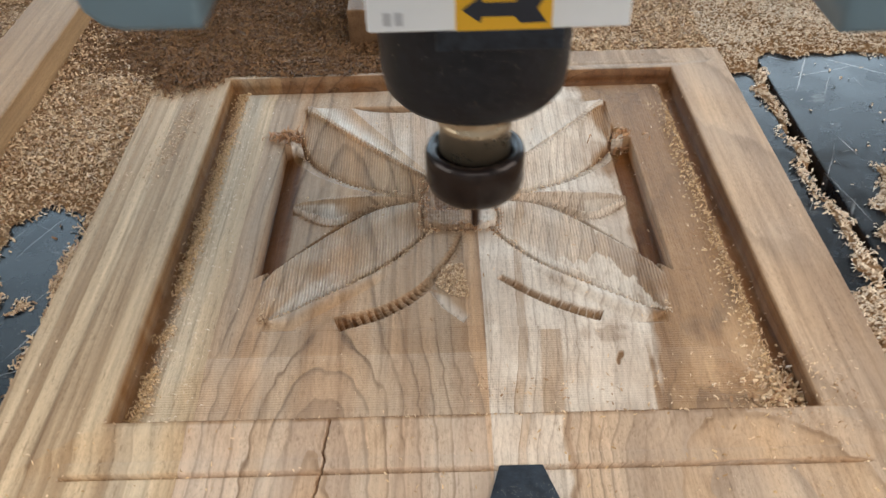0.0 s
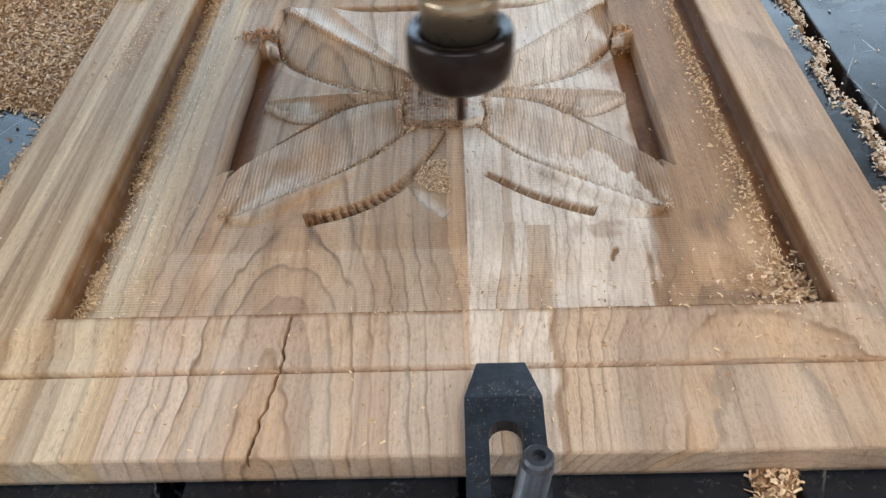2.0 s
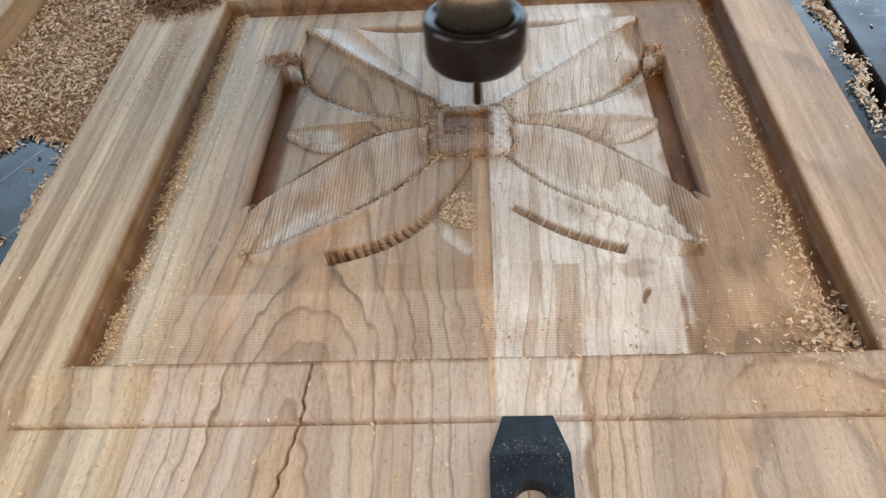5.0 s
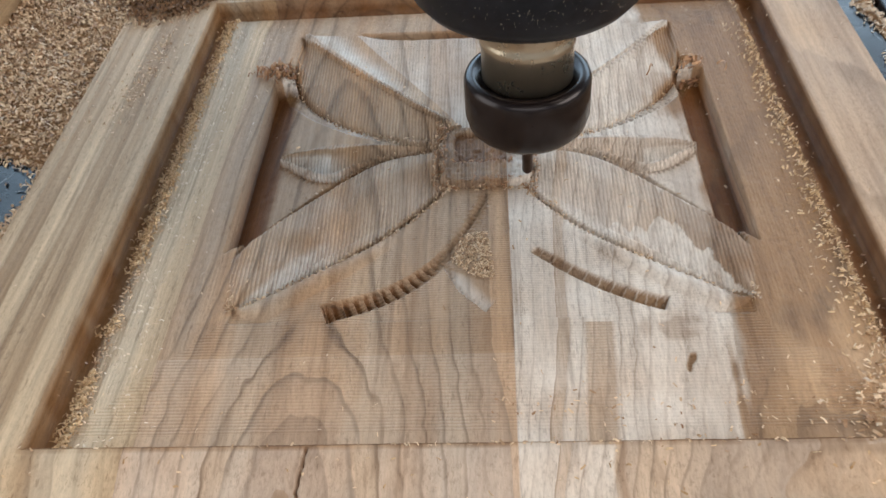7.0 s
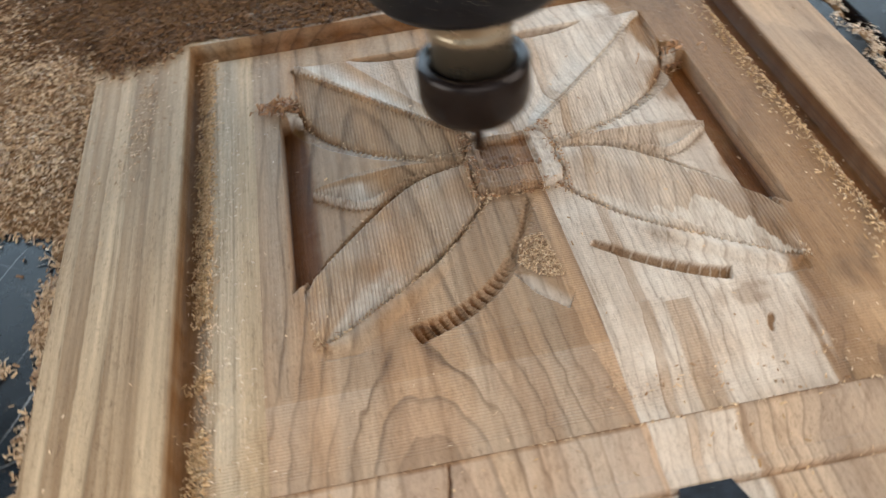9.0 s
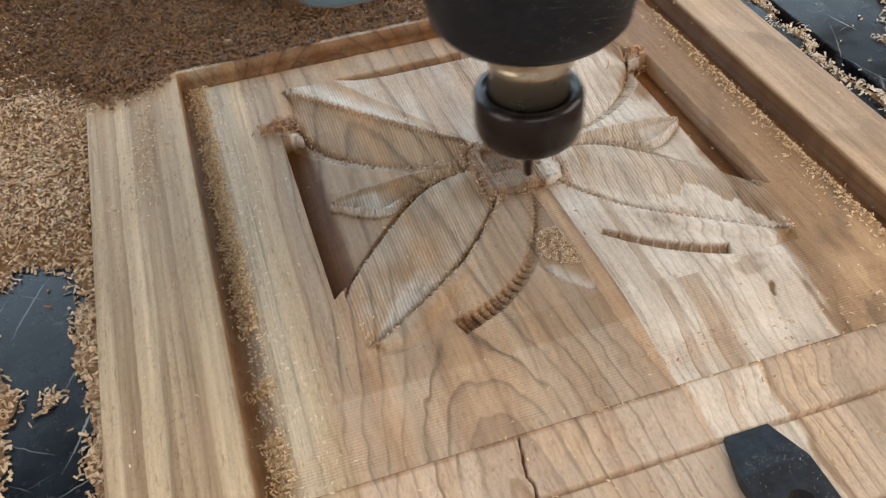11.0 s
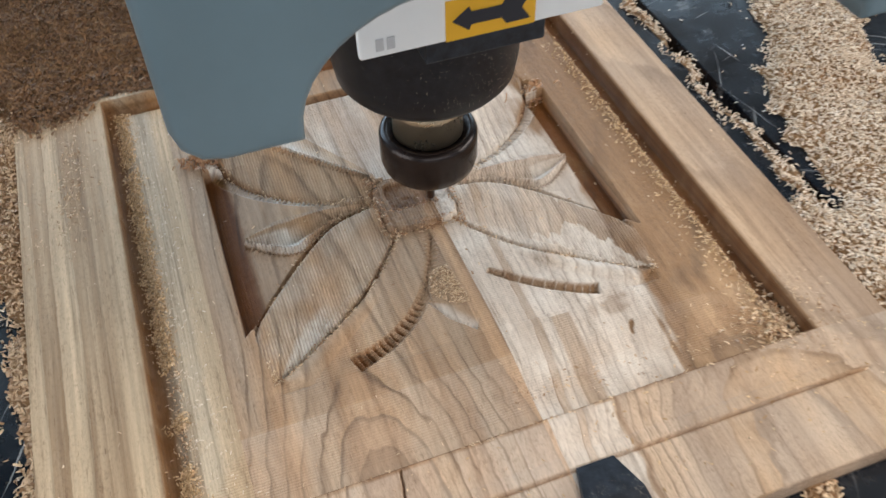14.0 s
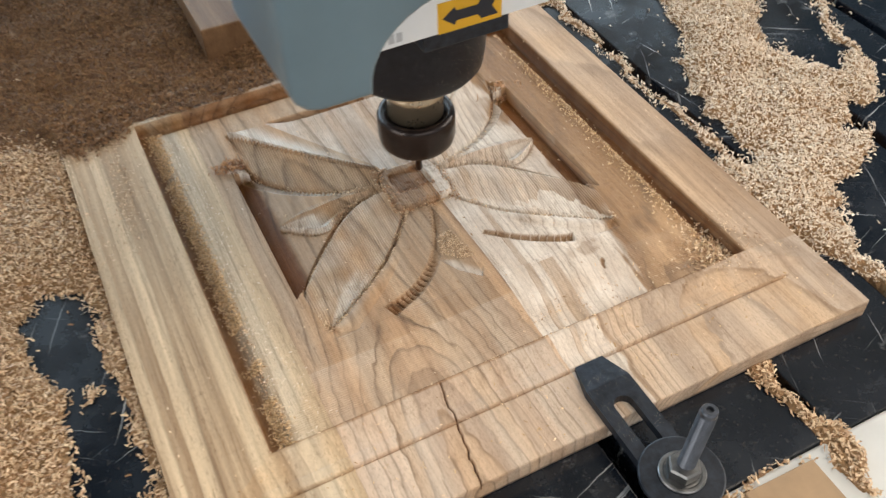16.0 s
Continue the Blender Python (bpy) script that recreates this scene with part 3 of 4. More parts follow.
            tone = 0.06 + 0.25 * along ** 2 + 0.9 * smooth_step(0.45, 0.7, tooth) * smooth_step(0.05, 0.5, along) * teeth
        else:
            tone = (0.7 + 0.25 * along) * (0.45 + 0.55 * (tooth > 0.2))
        gouge = np.maximum(gouge, smooth_step(0, 0.5, cup) * tone)
    # scorching, plus shade painted into grooves, slots, arcs and creases
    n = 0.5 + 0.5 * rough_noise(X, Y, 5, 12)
    burn_shade = smooth_step(-0.6, 0.2, d) * np.maximum(smooth_step(9.5, 6.2, side_d + 2.2 * n), 0.7 * smooth_step(1.8, 0.8, d)) * (0.8 + 0.2 * n)
    burn_shade = np.maximum(burn_shade, 0.65 * quirk * (0.5 + 0.5 * n))
    burn_shade = np.maximum(burn_shade, 0.4 * smooth_step(1.0, 0.2, np.abs(d + 0.9)) * n)
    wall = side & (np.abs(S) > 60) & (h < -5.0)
    burn_shade = np.maximum(burn_shade, np.where(wall, smooth_step(-78.5, -86, M + 1.5 * n) * np.where(S > 0, smooth_step(-81, -84, M), 1), 0))
    burn_shade = np.maximum(burn_shade, slot)
    burn_shade = np.maximum(np.maximum(burn_shade, np.minimum(gouge, 0.9)), 0.95 * wall_shade * (0.75 + 0.25 * n))
    burn_shade = np.maximum(burn_shade, np.where(side & (h < -4.0), 0.22 * smooth_step(-62, -78, M), 0))
    burn_shade = np.maximum(burn_shade, crease * np.where(X > 11, 0.35, 1.0) * np.clip(0.35 + 0.9 * rough_noise(X, Y, 2.4, 28), 0, 0.9))
    burn_shade = np.maximum(burn_shade, 0.11 * smooth_step(8, 6.5, np.abs(Y + 92)) * (X < 11) * (X > -96))
    # brown dust over the far rim
    burn_shade = np.maximum(burn_shade, (0.62 + 0.25 * n) * smooth_step(134, 142, Y + 4 * rough_noise(X, Y, 12, 75)) * smooth_step(40, -30, X))
    # a torn brown blemish
    blot = np.hypot((X - 61) / 11, (Y + 91) / 5.5) + 0.5 * rough_noise(X, Y, 3.5, 36)
    burn_shade = np.maximum(burn_shade, 0.42 * smooth_step(1.0, 0.4, blot))
    tear = np.hypot(X - 65 - 0.4 * (Y + 104), (Y + 104) / 2.5) + 0.8 * rough_noise(X, Y, 2, 37)
    burn_shade, h = np.maximum(burn_shade, 0.9 * smooth_step(1.4, 0.6, tear)), h - 0.8 * smooth_step(1.4, 0.6, tear)
    heart, _ = distance(X + 3 * rough_noise(X, Y, 9, 38), Y, [(92, 20), (98, -60), (104, -95), (112, -134)])
    burn_shade = np.maximum(burn_shade, 0.30 * smooth_step(8, 2, heart) * smooth_step(0.05, 0.3, 0.5 + 0.5 * rough_noise(X, Y, 13, 39)) * (d > 12))
    # the boss in the middle
    b = (np.abs(S) ** 5 + np.abs(Y - 3) ** 5) ** 0.2 + 0.9 * rough_noise(X, Y, 3.5, 17)
    h = np.where(b < 19, -5.8 + 3.6 * smooth_step(19, 17.2, b) + 0.4 * rough_noise(X, Y, 1.7, 18), h)
    ridge_x = np.where(b < 19, 0.5, ridge_x)
    burn_shade = np.maximum(burn_shade, np.where((b < 19) & (X < 11), 0.20 + 0.22 * n, 0))
    # the square still being cleared on top of it
    q = np.maximum(np.abs(X - 1.0) - 11.0, np.abs(Y - 7.0) - 9.5) + 0.8 * rough_noise(X, Y, 2.0, 77)
    h = h - 1.5 * smooth_step(0.4, -0.5, q)
    burn_shade = np.maximum(burn_shade, np.where(X < 11, 0.65 + 0.25 * n, 0.2) * smooth_step(0.4, -0.4, q))
    burn_shade = np.maximum(burn_shade, 0.7 * smooth_step(1.3, 0.3, np.abs(q)) * n)
    h = h + 0.10 * rough_noise(X, Y, 2.6, 3) * (d > 0) + 0.05 * rough_noise(X, Y, 7, 4)
    # a crack that runs out to the near edge
    line = [(-50, -136), (-52, -157), (-55, -176), (-57, -192)]
    dist, along = distance(X + 0.8 * rough_noise(X, Y, 4, 9), Y, line)
    crack = smooth_step(0.55, 0.2, dist) * (0.7 + 0.3 * smooth_step(0.3, 0.8, along))
    h = h - 5.0 * crack
    burn_shade = np.maximum(burn_shade, crack)
    # pale sapwood of the eastern board
    edge = np.interp(Y, [-192, -136, -134, -86, 0, 60, 110, 135, 170], [37, 39, 82, 88, 92, 86, 84, 60, 48]) + 9 * rough_noise(X, Y, 21, 14) + 3 * rough_noise(X, Y, 6, 15)
    sap = smooth_step(2, -9, X - edge + 6 * rough_noise(X, 0.06 * Y, 2.2, 54))
    stripe = smooth_step(5.5, 3.5, np.abs(X - 37 - 0.06 * (Y + 110))) * (Y < -88) * (Y > -136)
    strip = smooth_step(0.8, -0.8, X - 38 - 1.6 * rough_noise(0 * X, Y, 9, 73) - 0.5 * rough_noise(X, Y, 3, 74))
    sap = np.where(Y < -135, np.maximum(strip, 0.40), sap)
    burn_shade = np.maximum(burn_shade, 0.45 * smooth_step(1.8, 0.4, np.abs(X - 39.6 - 1.6 * rough_noise(0 * X, Y, 9, 73))) * (Y < -135))
    sap = sap * (1 - 0.6 * stripe) * (0.82 + 0.18 * rough_noise(X, Y, 11, 16))
    WS, WY = S + 1.6 * rough_noise(X, Y, 4, 51), Y + 1.6 * rough_noise(X, Y, 5, 52) + 3.5 * rough_noise(X, 0.08 * Y, 1.8, 53)
    leaf = inside(WS, WY, [(17, 2), (40, -1), (58, -14), (74, -31), (88, -50), (86, -79), (66, -41), (46, -41), (20, -17)])
    sap = np.where(leaf, (0.80 - 0.36 * smooth_step(40, 78, S)) * sap, sap) * np.where(inside(-S, Y, SIDE_UP + SIDE_DOWN[::-1]), 0.75, 1.0)
    sap = np.where(inside(WS, WY, [(46, -41), (66, -41), (88, -79), (68, -62)]), 1.0, sap)
    rimmed = (smooth_step(0, -2, d) + 0.5 * (d > 0) * (Y < -100)) * (0.27 + 0.12 * rough_noise(X, Y, 30, 33))
    # west of x = 11 this channel carries the pale patches and rim
    sap = np.where(X < 11, np.maximum(np.minimum(1.3 * pale, 1) * (0.85 + 0.15 * rough_noise(X, Y, 4, 19)), rimmed), np.maximum(np.maximum(sap, 0.9 * pale), 0.7 * rimmed))
    smooth = np.where(X > 11, 1 - 0.7 * np.clip(sap, 0, 1), 1)
    return TOP + h / 1000, ridge_x * smooth, ridge_y * smooth, burn_shade, sap


WEST, EAST, NEAR, FAR = -0.182, 0.172, -0.1905, 0.168


def layers_west(X, Y, Z):
    """Growth layers nearly upright, so that straight lines run along the board."""
    return (X + 0.6 * Z + 3.0 * rough_noise(X, 0.05 * Y, 10, 61) + 0.012 * Y) / 7.5 + 40


def layers_middle(X, Y, Z):
    """Layers about a pith that rises towards the near edge, which the face cuts in arches."""
    wx = X + 54 + 2.0 * rough_noise(X, 0.5 * Y, 26, 62)
    deep = 0.5 * (Z - 14) + np.interp(Y, [-192, -157, -136, -96, -60, 170], [4, 9, 11, 25, 29, 38])
    r = np.hypot(wx, deep) + 0.9 * rough_noise(X, 0.10 * Y, 12, 63) + 0.8 * rough_noise(X, 0.6 * Y, 3.4, 64) * smooth_step(-85, -110, Y)
    return r / 6.0 + 2


def layers_east(X, Y, Z):
    """Flat-lying layers about a deep pith, which the carving cuts in contours."""
    side, deep = X - 96 + 3 * rough_noise(X, 0.3 * Y, 24, 65), 0.6 * (Z - 15) + 63 + 0.03 * Y
    r = deep + (np.hypot(side, deep) - deep) * np.where(side > 0, 0.16, 1.0) + np.where(side > 0, 0.35, 1.0) * (1.0 * rough_noise(X, 0.25 * Y, 14, 66) + 0.25 * rough_noise(X, 0.5 * Y, 3, 67))
    return r / 2.7 + 3


def carved_panel():
    """The glued-up board under the cutter."""
    panel = tagged(new("carved_panel"), "pale and brown glued wooden panel carved with leaves, dusted with chips", "wood panel")
    step = 0.00047
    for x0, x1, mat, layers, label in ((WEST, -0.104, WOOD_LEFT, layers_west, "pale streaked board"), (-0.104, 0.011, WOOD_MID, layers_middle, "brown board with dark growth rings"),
                                       (0.011, EAST, WOOD_RIGHT, layers_east, "board of white sapwood and brown heartwood")):
        xs = np.linspace(x0, x1, int((x1 - x0) / step) + 1)
        ys = np.linspace(NEAR, FAR, int((FAR - NEAR) / step) + 1)
        X, Y = np.meshgrid(xs, ys)
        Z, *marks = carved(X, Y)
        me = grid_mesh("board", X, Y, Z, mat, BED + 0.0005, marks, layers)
        me.polygons.foreach_set("use_smooth", [True] * len(me.polygons))
        ob = new("board", me)
        ob.parent = panel
        tagged(ob, label)
    return panel


# ---- the machine's bed ----
SLOTS = [0.0105 + 0.0935 * k for k in range(-6, 7)]


def machine_bed():
    bed = tagged(new("machine_bed"), "scuffed black slotted bed of a routing machine, strewn with chips", "machine bed")
    for a, b in zip(SLOTS, SLOTS[1:]):
        part("slat", box(a + 0.0045, b - 0.0045, -0.2385, 0.95, BED - 0.018, BED, 0.001), FILM, bed)
    part("base_plate", box(SLOTS[0] - 0.02, SLOTS[-1] + 0.02, -0.2385, 0.95, BED - 0.05, BED - 0.0181), FILM, bed)
    part("front_beam", box(SLOTS[0] - 0.02, SLOTS[-1] + 0.02, -0.36, -0.2388, BED - 0.12, BED - 0.001, 0.002), FRAME_WHITE, bed, "white painted front beam")
    return bed


def gantry():
    # out of view: beam and uprights added to block light behind the panel
    thing = tagged(new("unseen_gantry"), "unseen grey gantry over the machine bed, added to shade its back", "machine gantry")
    part("beam", box(-0.66, 0.68, 0.10, 0.25, 0.41, 0.57, 0.006), GREY, thing)
    for x in (-0.66, 0.62):
        part("upright", box(x, x + 0.06, 0.08, 0.27, BED - 0.05, 0.4099, 0.006), GREY, thing)
    return thing


PILES = [
    [(-0.60, -0.30), (-0.222, -0.30), (-0.221, -0.112), (-0.212, -0.0967), (-0.2129, -0.0847), (-0.2161, -0.0417), (-0.2236, -0.0174), (-0.2251, 0.012), (-0.2123, 0.0247), (-0.1976, 0.0193), (-0.170, 0.020), (-0.170, 0.30), (-0.60, 0.60)],
    [(-0.1976, 0.030), (-0.1967, 0.0059), (-0.1944, -0.0245), (-0.1951, -0.0528), (-0.1942, -0.0876), (-0.1946, -0.118), (-0.197, -0.160), (-0.194, -0.246), (-0.170, -0.246), (-0.170, 0.030)],
    [(-0.222, -0.238), (-0.204, -0.238), (-0.206, -0.222), (-0.216, -0.206), (-0.224, -0.200)],
    [(-0.2110, -0.0500), (-0.2030, -0.0455), (-0.1955, -0.0520), (-0.2020, -0.0590), (-0.2090, -0.0575)],
    [(0.098, -0.180), (0.108, -0.184), (0.1065, -0.2096), (0.112, -0.2273), (0.1134, -0.2406), (0.110, -0.251), (0.103, -0.272), (0.096, -0.272), (0.0945, -0.243), (0.092, -0.224), (0.0935, -0.2025)],
    [(0.036, -0.2350), (0.061, -0.2360), (0.094, -0.2390), (0.094, -0.2435), (0.036, -0.2435)],
    [(-0.45, 0.150), (-0.170, 0.150), (-0.170, 0.155), (0.160, 0.155), (0.160, 0.14), (0.184, 0.150), (0.215, 0.178), (0.285, 0.174), (0.262, 0.110), (0.2548, 0.0832), (0.2317, 0.0451), (0.2087, -0.0122), (0.2053, -0.0474), (0.2010, -0.0640),
     (0.1930, -0.0480), (0.1860, -0.0500), (0.1600, -0.0700), (0.1600, -0.1180), (0.1780, -0.1320), (0.1860, -0.1500), (0.1920, -0.1740), (0.1960, -0.2010), (0.2040, -0.2000), (0.2071, -0.1729), (0.2096, -0.1545), (0.2158, -0.1365), (0.2359, -0.1106),
     (0.2652, -0.1038), (0.2780, -0.0970), (0.2983, -0.0762), (0.2869, -0.0660), (0.3011, -0.0514), (0.3068, -0.0623), (0.3300, -0.0560), (0.3520, -0.0200), (0.3650, 0.0200), (0.3850, 0.0660), (0.3700, 0.0700), (0.3506, 0.0299), (0.3435, 0.0014),
     (0.3233, -0.0142), (0.3122, 0.0047), (0.3057, 0.0358), (0.3410, 0.0804), (0.38, 0.14), (0.60, 0.2), (0.60, 0.60), (-0.60, 0.60)],
    [(0.1876, -0.0560), (0.1860, -0.0107), (0.1865, 0.0244), (0.1880, 0.0833), (0.1860, 0.160), (0.2020, 0.160), (0.1990, 0.0947), (0.1980, 0.0341), (0.1990, -0.0238), (0.2010, -0.0600)],
]


def pile_depth(x, y):
    """How deep the chips lie on the bed."""
    wx, wy = x + 0.006 * rough_noise(x, y, 0.012, 21), y + 0.006 * rough_noise(x, y, 0.012, 22)
    depth = np.zeros(x.shape)
    for poly in PILES:
        dist, _ = distance(wx, wy, poly, True)
        hit = inside(wx, wy, poly)
        depth = np.maximum(depth, np.where(hit, 0.0062 * (1 - np.exp(-dist / 0.008)), 0))
    return depth * (1 + 0.5 * rough_noise(x, y, 0.03, 23)) + 0.004 * np.clip(depth / 0.006, 0, 1) * smooth_step(0.15, 0.35, y)


def flakes(name, at, size, mat, seed, lift=0.6, parent=None):
    """Curled shavings, each a bent strip of two faces, strewn at the given places."""
    g = np.random.default_rng(seed)
    n = len(at)
    length, width = size * g.uniform(0.5, 1.5, n), size * g.uniform(0.22, 0.5, n)
    yaw = g.uniform(0, 2 * np.pi, n)
    ax = np.stack([np.cos(yaw), np.sin(yaw), g.normal(0, 0.45 * lift, n)], -1)
    ax /= np.linalg.norm(ax, axis=1)[:, None]
    up = np.stack([g.normal(0, lift, n), g.normal(0, lift, n), np.ones(n)], -1)
    ay = np.cross(up, ax)
    ay /= np.linalg.norm(ay, axis=1)[:, None]
    az = np.cross(ax, ay)
    bend = g.uniform(-0.1, 0.45, n) * length
    pts = []
    for u, v, w in ((-0.5, -0.5, 0), (-0.5, 0.5, 0), (0, 0.5, 1), (0, -0.5, 1), (0.5, -0.4, 0), (0.5, 0.4, 0)):
        pts.append(at + ax * (u * length)[:, None] + ay * (v * width)[:, None] + az * (w * bend)[:, None])
    co = np.stack(pts, 1).reshape(-1, 3)
    k = 6 * np.arange(n)[:, None]
    quads = np.concatenate([k + np.array([[0, 3, 2, 1]]), k + np.array([[3, 4, 5, 2]])])
    me = bpy.data.meshes.new(name)
    me.from_pydata(co.tolist(), [], quads.tolist())
    me.materials.append(mat)
    ob = new(name, me)
    if parent:
        ob.parent = parent
    return ob


def chips_on_bed():
    xs, ys = np.linspace(-0.5, 0.5, 400), np.linspace(-0.275, 0.55, 330)
    X, Y = np.meshgrid(xs, ys)
    Z = BED - 0.003 + pile_depth(X, Y) * 1.3 + 0.0007 * rough_noise(X, Y, 0.004, 5) - 0.02 * smooth_step(0.0006, 0.0, pile_depth(X, Y))
    heap = new("wood_chips", grid_mesh("wood_chips", X, Y, Z, MOUND))
    tagged(heap, "heaped tan and brown wood chips lying on the bed", "wood chips", kind="stuff")
    g = np.random.default_rng(31)
    x, y = g.uniform(-0.42, 0.46, 460000), g.uniform(-0.272, 0.42, 460000)
    dp = pile_depth(x, y)
    free = ~((x > WEST - 0.001) & (x < EAST + 0.001) & (y > NEAR - 0.001) & (y < FAR + 0.001))
    keep = free & (g.uniform(0, 1, x.shape) < np.clip(dp / 0.003, 0, 1) * 0.72 + 0.004 * (y > -0.19))
    x, y, dp = x[keep], y[keep], dp[keep]
    z = BED - 0.003 + dp * 1.3 + g.uniform(0.0002, 0.0018, x.shape)
    z = np.maximum(z, BED + 0.0006)
    wx, wy = x + 0.03 * rough_noise(x, y, 0.05, 24), y + 0.03 * rough_noise(x, y, 0.05, 25)
    # brown chips behind the panel, also painting the machine's shade there
    brown = g.uniform(0, 1, x.shape) < smooth_step(0.125, 0.17, wy) * smooth_step(0.03, 0.0, wx) * smooth_step(-0.31, -0.19, wx + 0.25 * (wy - 0.18))
    dark = flakes("wood_chips", np.stack([x, y, z], -1)[brown], 0.0028, CHIP_RED_SHADED, 42)
    tagged(dark, "reddish brown wood chips heaped behind the panel, darkened for shade", "wood chips", kind="stuff")
    east = x > 0.17
    pale = flakes("wood_chips", np.stack([x, y, z], -1)[~brown & east], 0.0024, CHIP_PALE, 43)
    tagged(pale, "pale pinkish curled wood chips on the bed", "wood chips", kind="stuff")
    loose = flakes("wood_chips", np.stack([x, y, z], -1)[~brown & ~east], 0.0025, CHIP, 41)
    tagged(loose, "loose curled tan wood chips on the heap", "wood chips", kind="stuff")


def dust_on_clamps():
    g = np.random.default_rng(71)
    x, y = g.uniform(0.0095, 0.0315, 520), g.uniform(-0.206, -0.159, 520)
    half = 0.0072 + np.clip((-0.160 - y) / 0.0135, 0, 1) * 0.0040
    free = (np.abs(x - 0.0205) < half) & ~((np.abs(x - 0.0205) < 0.0056) & (y < -0.1775))
    x, y = x[free], y[free]
    ob = flakes("wood_dust", np.stack([x, y, np.full(x.shape, RIM + 0.0054) - 0.0026 * smooth_step(-0.1735, -0.160, y)], -1), 0.00026, CHIP_PALE, 72, 0.4)
    tagged(ob, "pale specks of wood dust on the clamp", "wood dust", kind="stuff")


def chips_on_panel():
    g = np.random.default_rng(51)
    x, y = g.uniform(WEST, EAST, 90000), g.uniform(NEAR, FAR, 90000)
    X, Y = 1000 * x, 1000 * y
    d = 135 - np.maximum(np.abs(X), np.abs(Y))
    groove = np.where((d > 6) & (d < 13), np.where((X > 0) & (Y > -50), 0.12, 0.32), 0.02 * (d > 0) * (d < 6)) * (np.abs(X) > np.abs(Y)) + 0.9 * (X < 0) * np.exp(-((d - 9.0) / 2.4) ** 2) * (np.abs(X) > np.abs(Y)) + 0.12 * (X > 0) * np.exp(-((d - 14) / 7.0) ** 2) * (Y < 40)
    groove = groove + 0.30 * (np.abs(Y + 134.5) < 1.4) * (np.abs(X) < 136) + 0.05 * (np.abs(Y + 157) < 1.5)
    corner = 0.55 * np.exp(-((X - 126) ** 2 + (Y + 122) ** 2) / 260.0)
    back = 0.5 * smooth_step(120, 160, Y) * smooth_step(-80, -150, X) + 0.2 * (Y > 150) * (X < 60)
    rim = 0.04 * (X < -140) * (Y > 20) + 0.6 * np.exp(-((X + 156 - 0.12 * (Y - 70)) / 5.0) ** 2 - ((Y - 75) / 34.0) ** 2) + 0.8 * smooth_step(-138, -150, X) * smooth_step(112, 130, Y + 4 * rough_noise(X, Y, 12, 8))
    S = X - 2.5
    vein, _ = distance(-np.abs(S), Y, VEIN)
    crease, _ = distance(-np.abs(S), Y, [(-14, -14), (-35, -41), (-52, -57), (-86, -79)])
    lines = 0.55 * (vein < 1.6) + 0.6 * (crease < 1.4) + 0.6 * (np.hypot(S + 92, Y - 68) < 7) + 0.5 * (np.hypot(S - 90, Y - 62) < 6)
    boss = np.abs(np.maximum(np.abs(S), np.abs(Y - 3)) - 19)
    lines = lines + 0.45 * (boss < 2) 
    p = np.clip(groove + corner + back + rim + lines + 0.004, 0, 1)
    keep = g.uniform(0, 1, x.shape) < p
    x, y = x[keep], y[keep]
    z = carved(x, y)[0]
    ob = flakes("wood_chips", np.stack([x, y, z + 0.0005], -1), 0.0014, CHIP, 61, 0.6)
    tagged(ob, "fine wood chips and dust lying in the carved grooves", "wood chips", kind="stuff")
    west_x, west_y = -0.1265 + g.normal(0, 0.0022, 4200), g.uniform(-0.133, 0.130, 4200)
    east_x, east_y = 0.1265 - np.abs(g.normal(0, 0.005, 850)), g.uniform(-0.133, 0.10, 850)
    thick = rough_noise(0 * west_y, west_y, 0.02, 76) > -0.8
    x, y = np.concatenate([west_x[thick], east_x]), np.concatenate([west_y[thick], east_y])
    ob = flakes("wood_chips", np.stack([x, y, carved(x, y)[0] + g.uniform(0.0003, 0.0016, x.shape)], -1), 0.0017, CHIP_GOLD, 68, 0.8)
    tagged(ob, "golden wood chips heaped along the panel's deep grooves", "wood chips", kind="stuff")
    x, y = -0.124 + np.abs(g.normal(0, 0.0085, 380)), g.uniform(-0.131, 0.112, 380)
    ob = flakes("wood_chips", np.stack([x, y, carved(x, y)[0] + 0.0005], -1), 0.0013, CHIP_PALE, 69, 0.7)
    tagged(ob, "pale flecks scattered beside the panel's groove", "wood chips", kind="stuff")
    x, y = g.uniform(WEST, 0.06, 15000), g.uniform(0.095, FAR, 15000)
    X, Y = 1000 * x + 5 * rough_noise(1000 * x, 1000 * y, 14, 6), 1000 * y + 5 * rough_noise(1000 * x, 1000 * y, 14, 7)
    rim = (np.maximum(np.abs(X), np.abs(Y)) > 135) * smooth_step(118, 140, Y) * smooth_step(60, -60, X) * (0.7 + 0.3 * smooth_step(-110, -145, X))
    keep = g.uniform(0, 1, x.shape) < rim
    x, y = x[keep], y[keep]
    ob = flakes("wood_chips", np.stack([x, y, carved(x, y)[0] + g.uniform(0.0004, 0.002, x.shape)], -1), 0.0032, CHIP_RED_SHADED, 63, 0.6)
    tagged(ob, "brown wood chips spilt over the panel's rear rim", "wood chips", kind="stuff")
    ways = ((LOW_DOWN, 0.9, 900), (LOW_UP, 0.8, 420), (VEIN, 1.6, 260))
    pts = []
    for line, off, count in ways:
        line = np.array(line)
        k = g.integers(0, len(line) - 1, count)
        f = g.uniform(0, 1, count)[:, None]
        p = line[k] * (1 - f) + line[k + 1] * f + g.normal(0, off, (count, 2))
        pts.append(p[(rough_noise(p[:, 0], p[:, 1], 6, 46) > -0.35) & (p[:, 0] > -89)] * [1, 1])
    p = np.concatenate(pts)
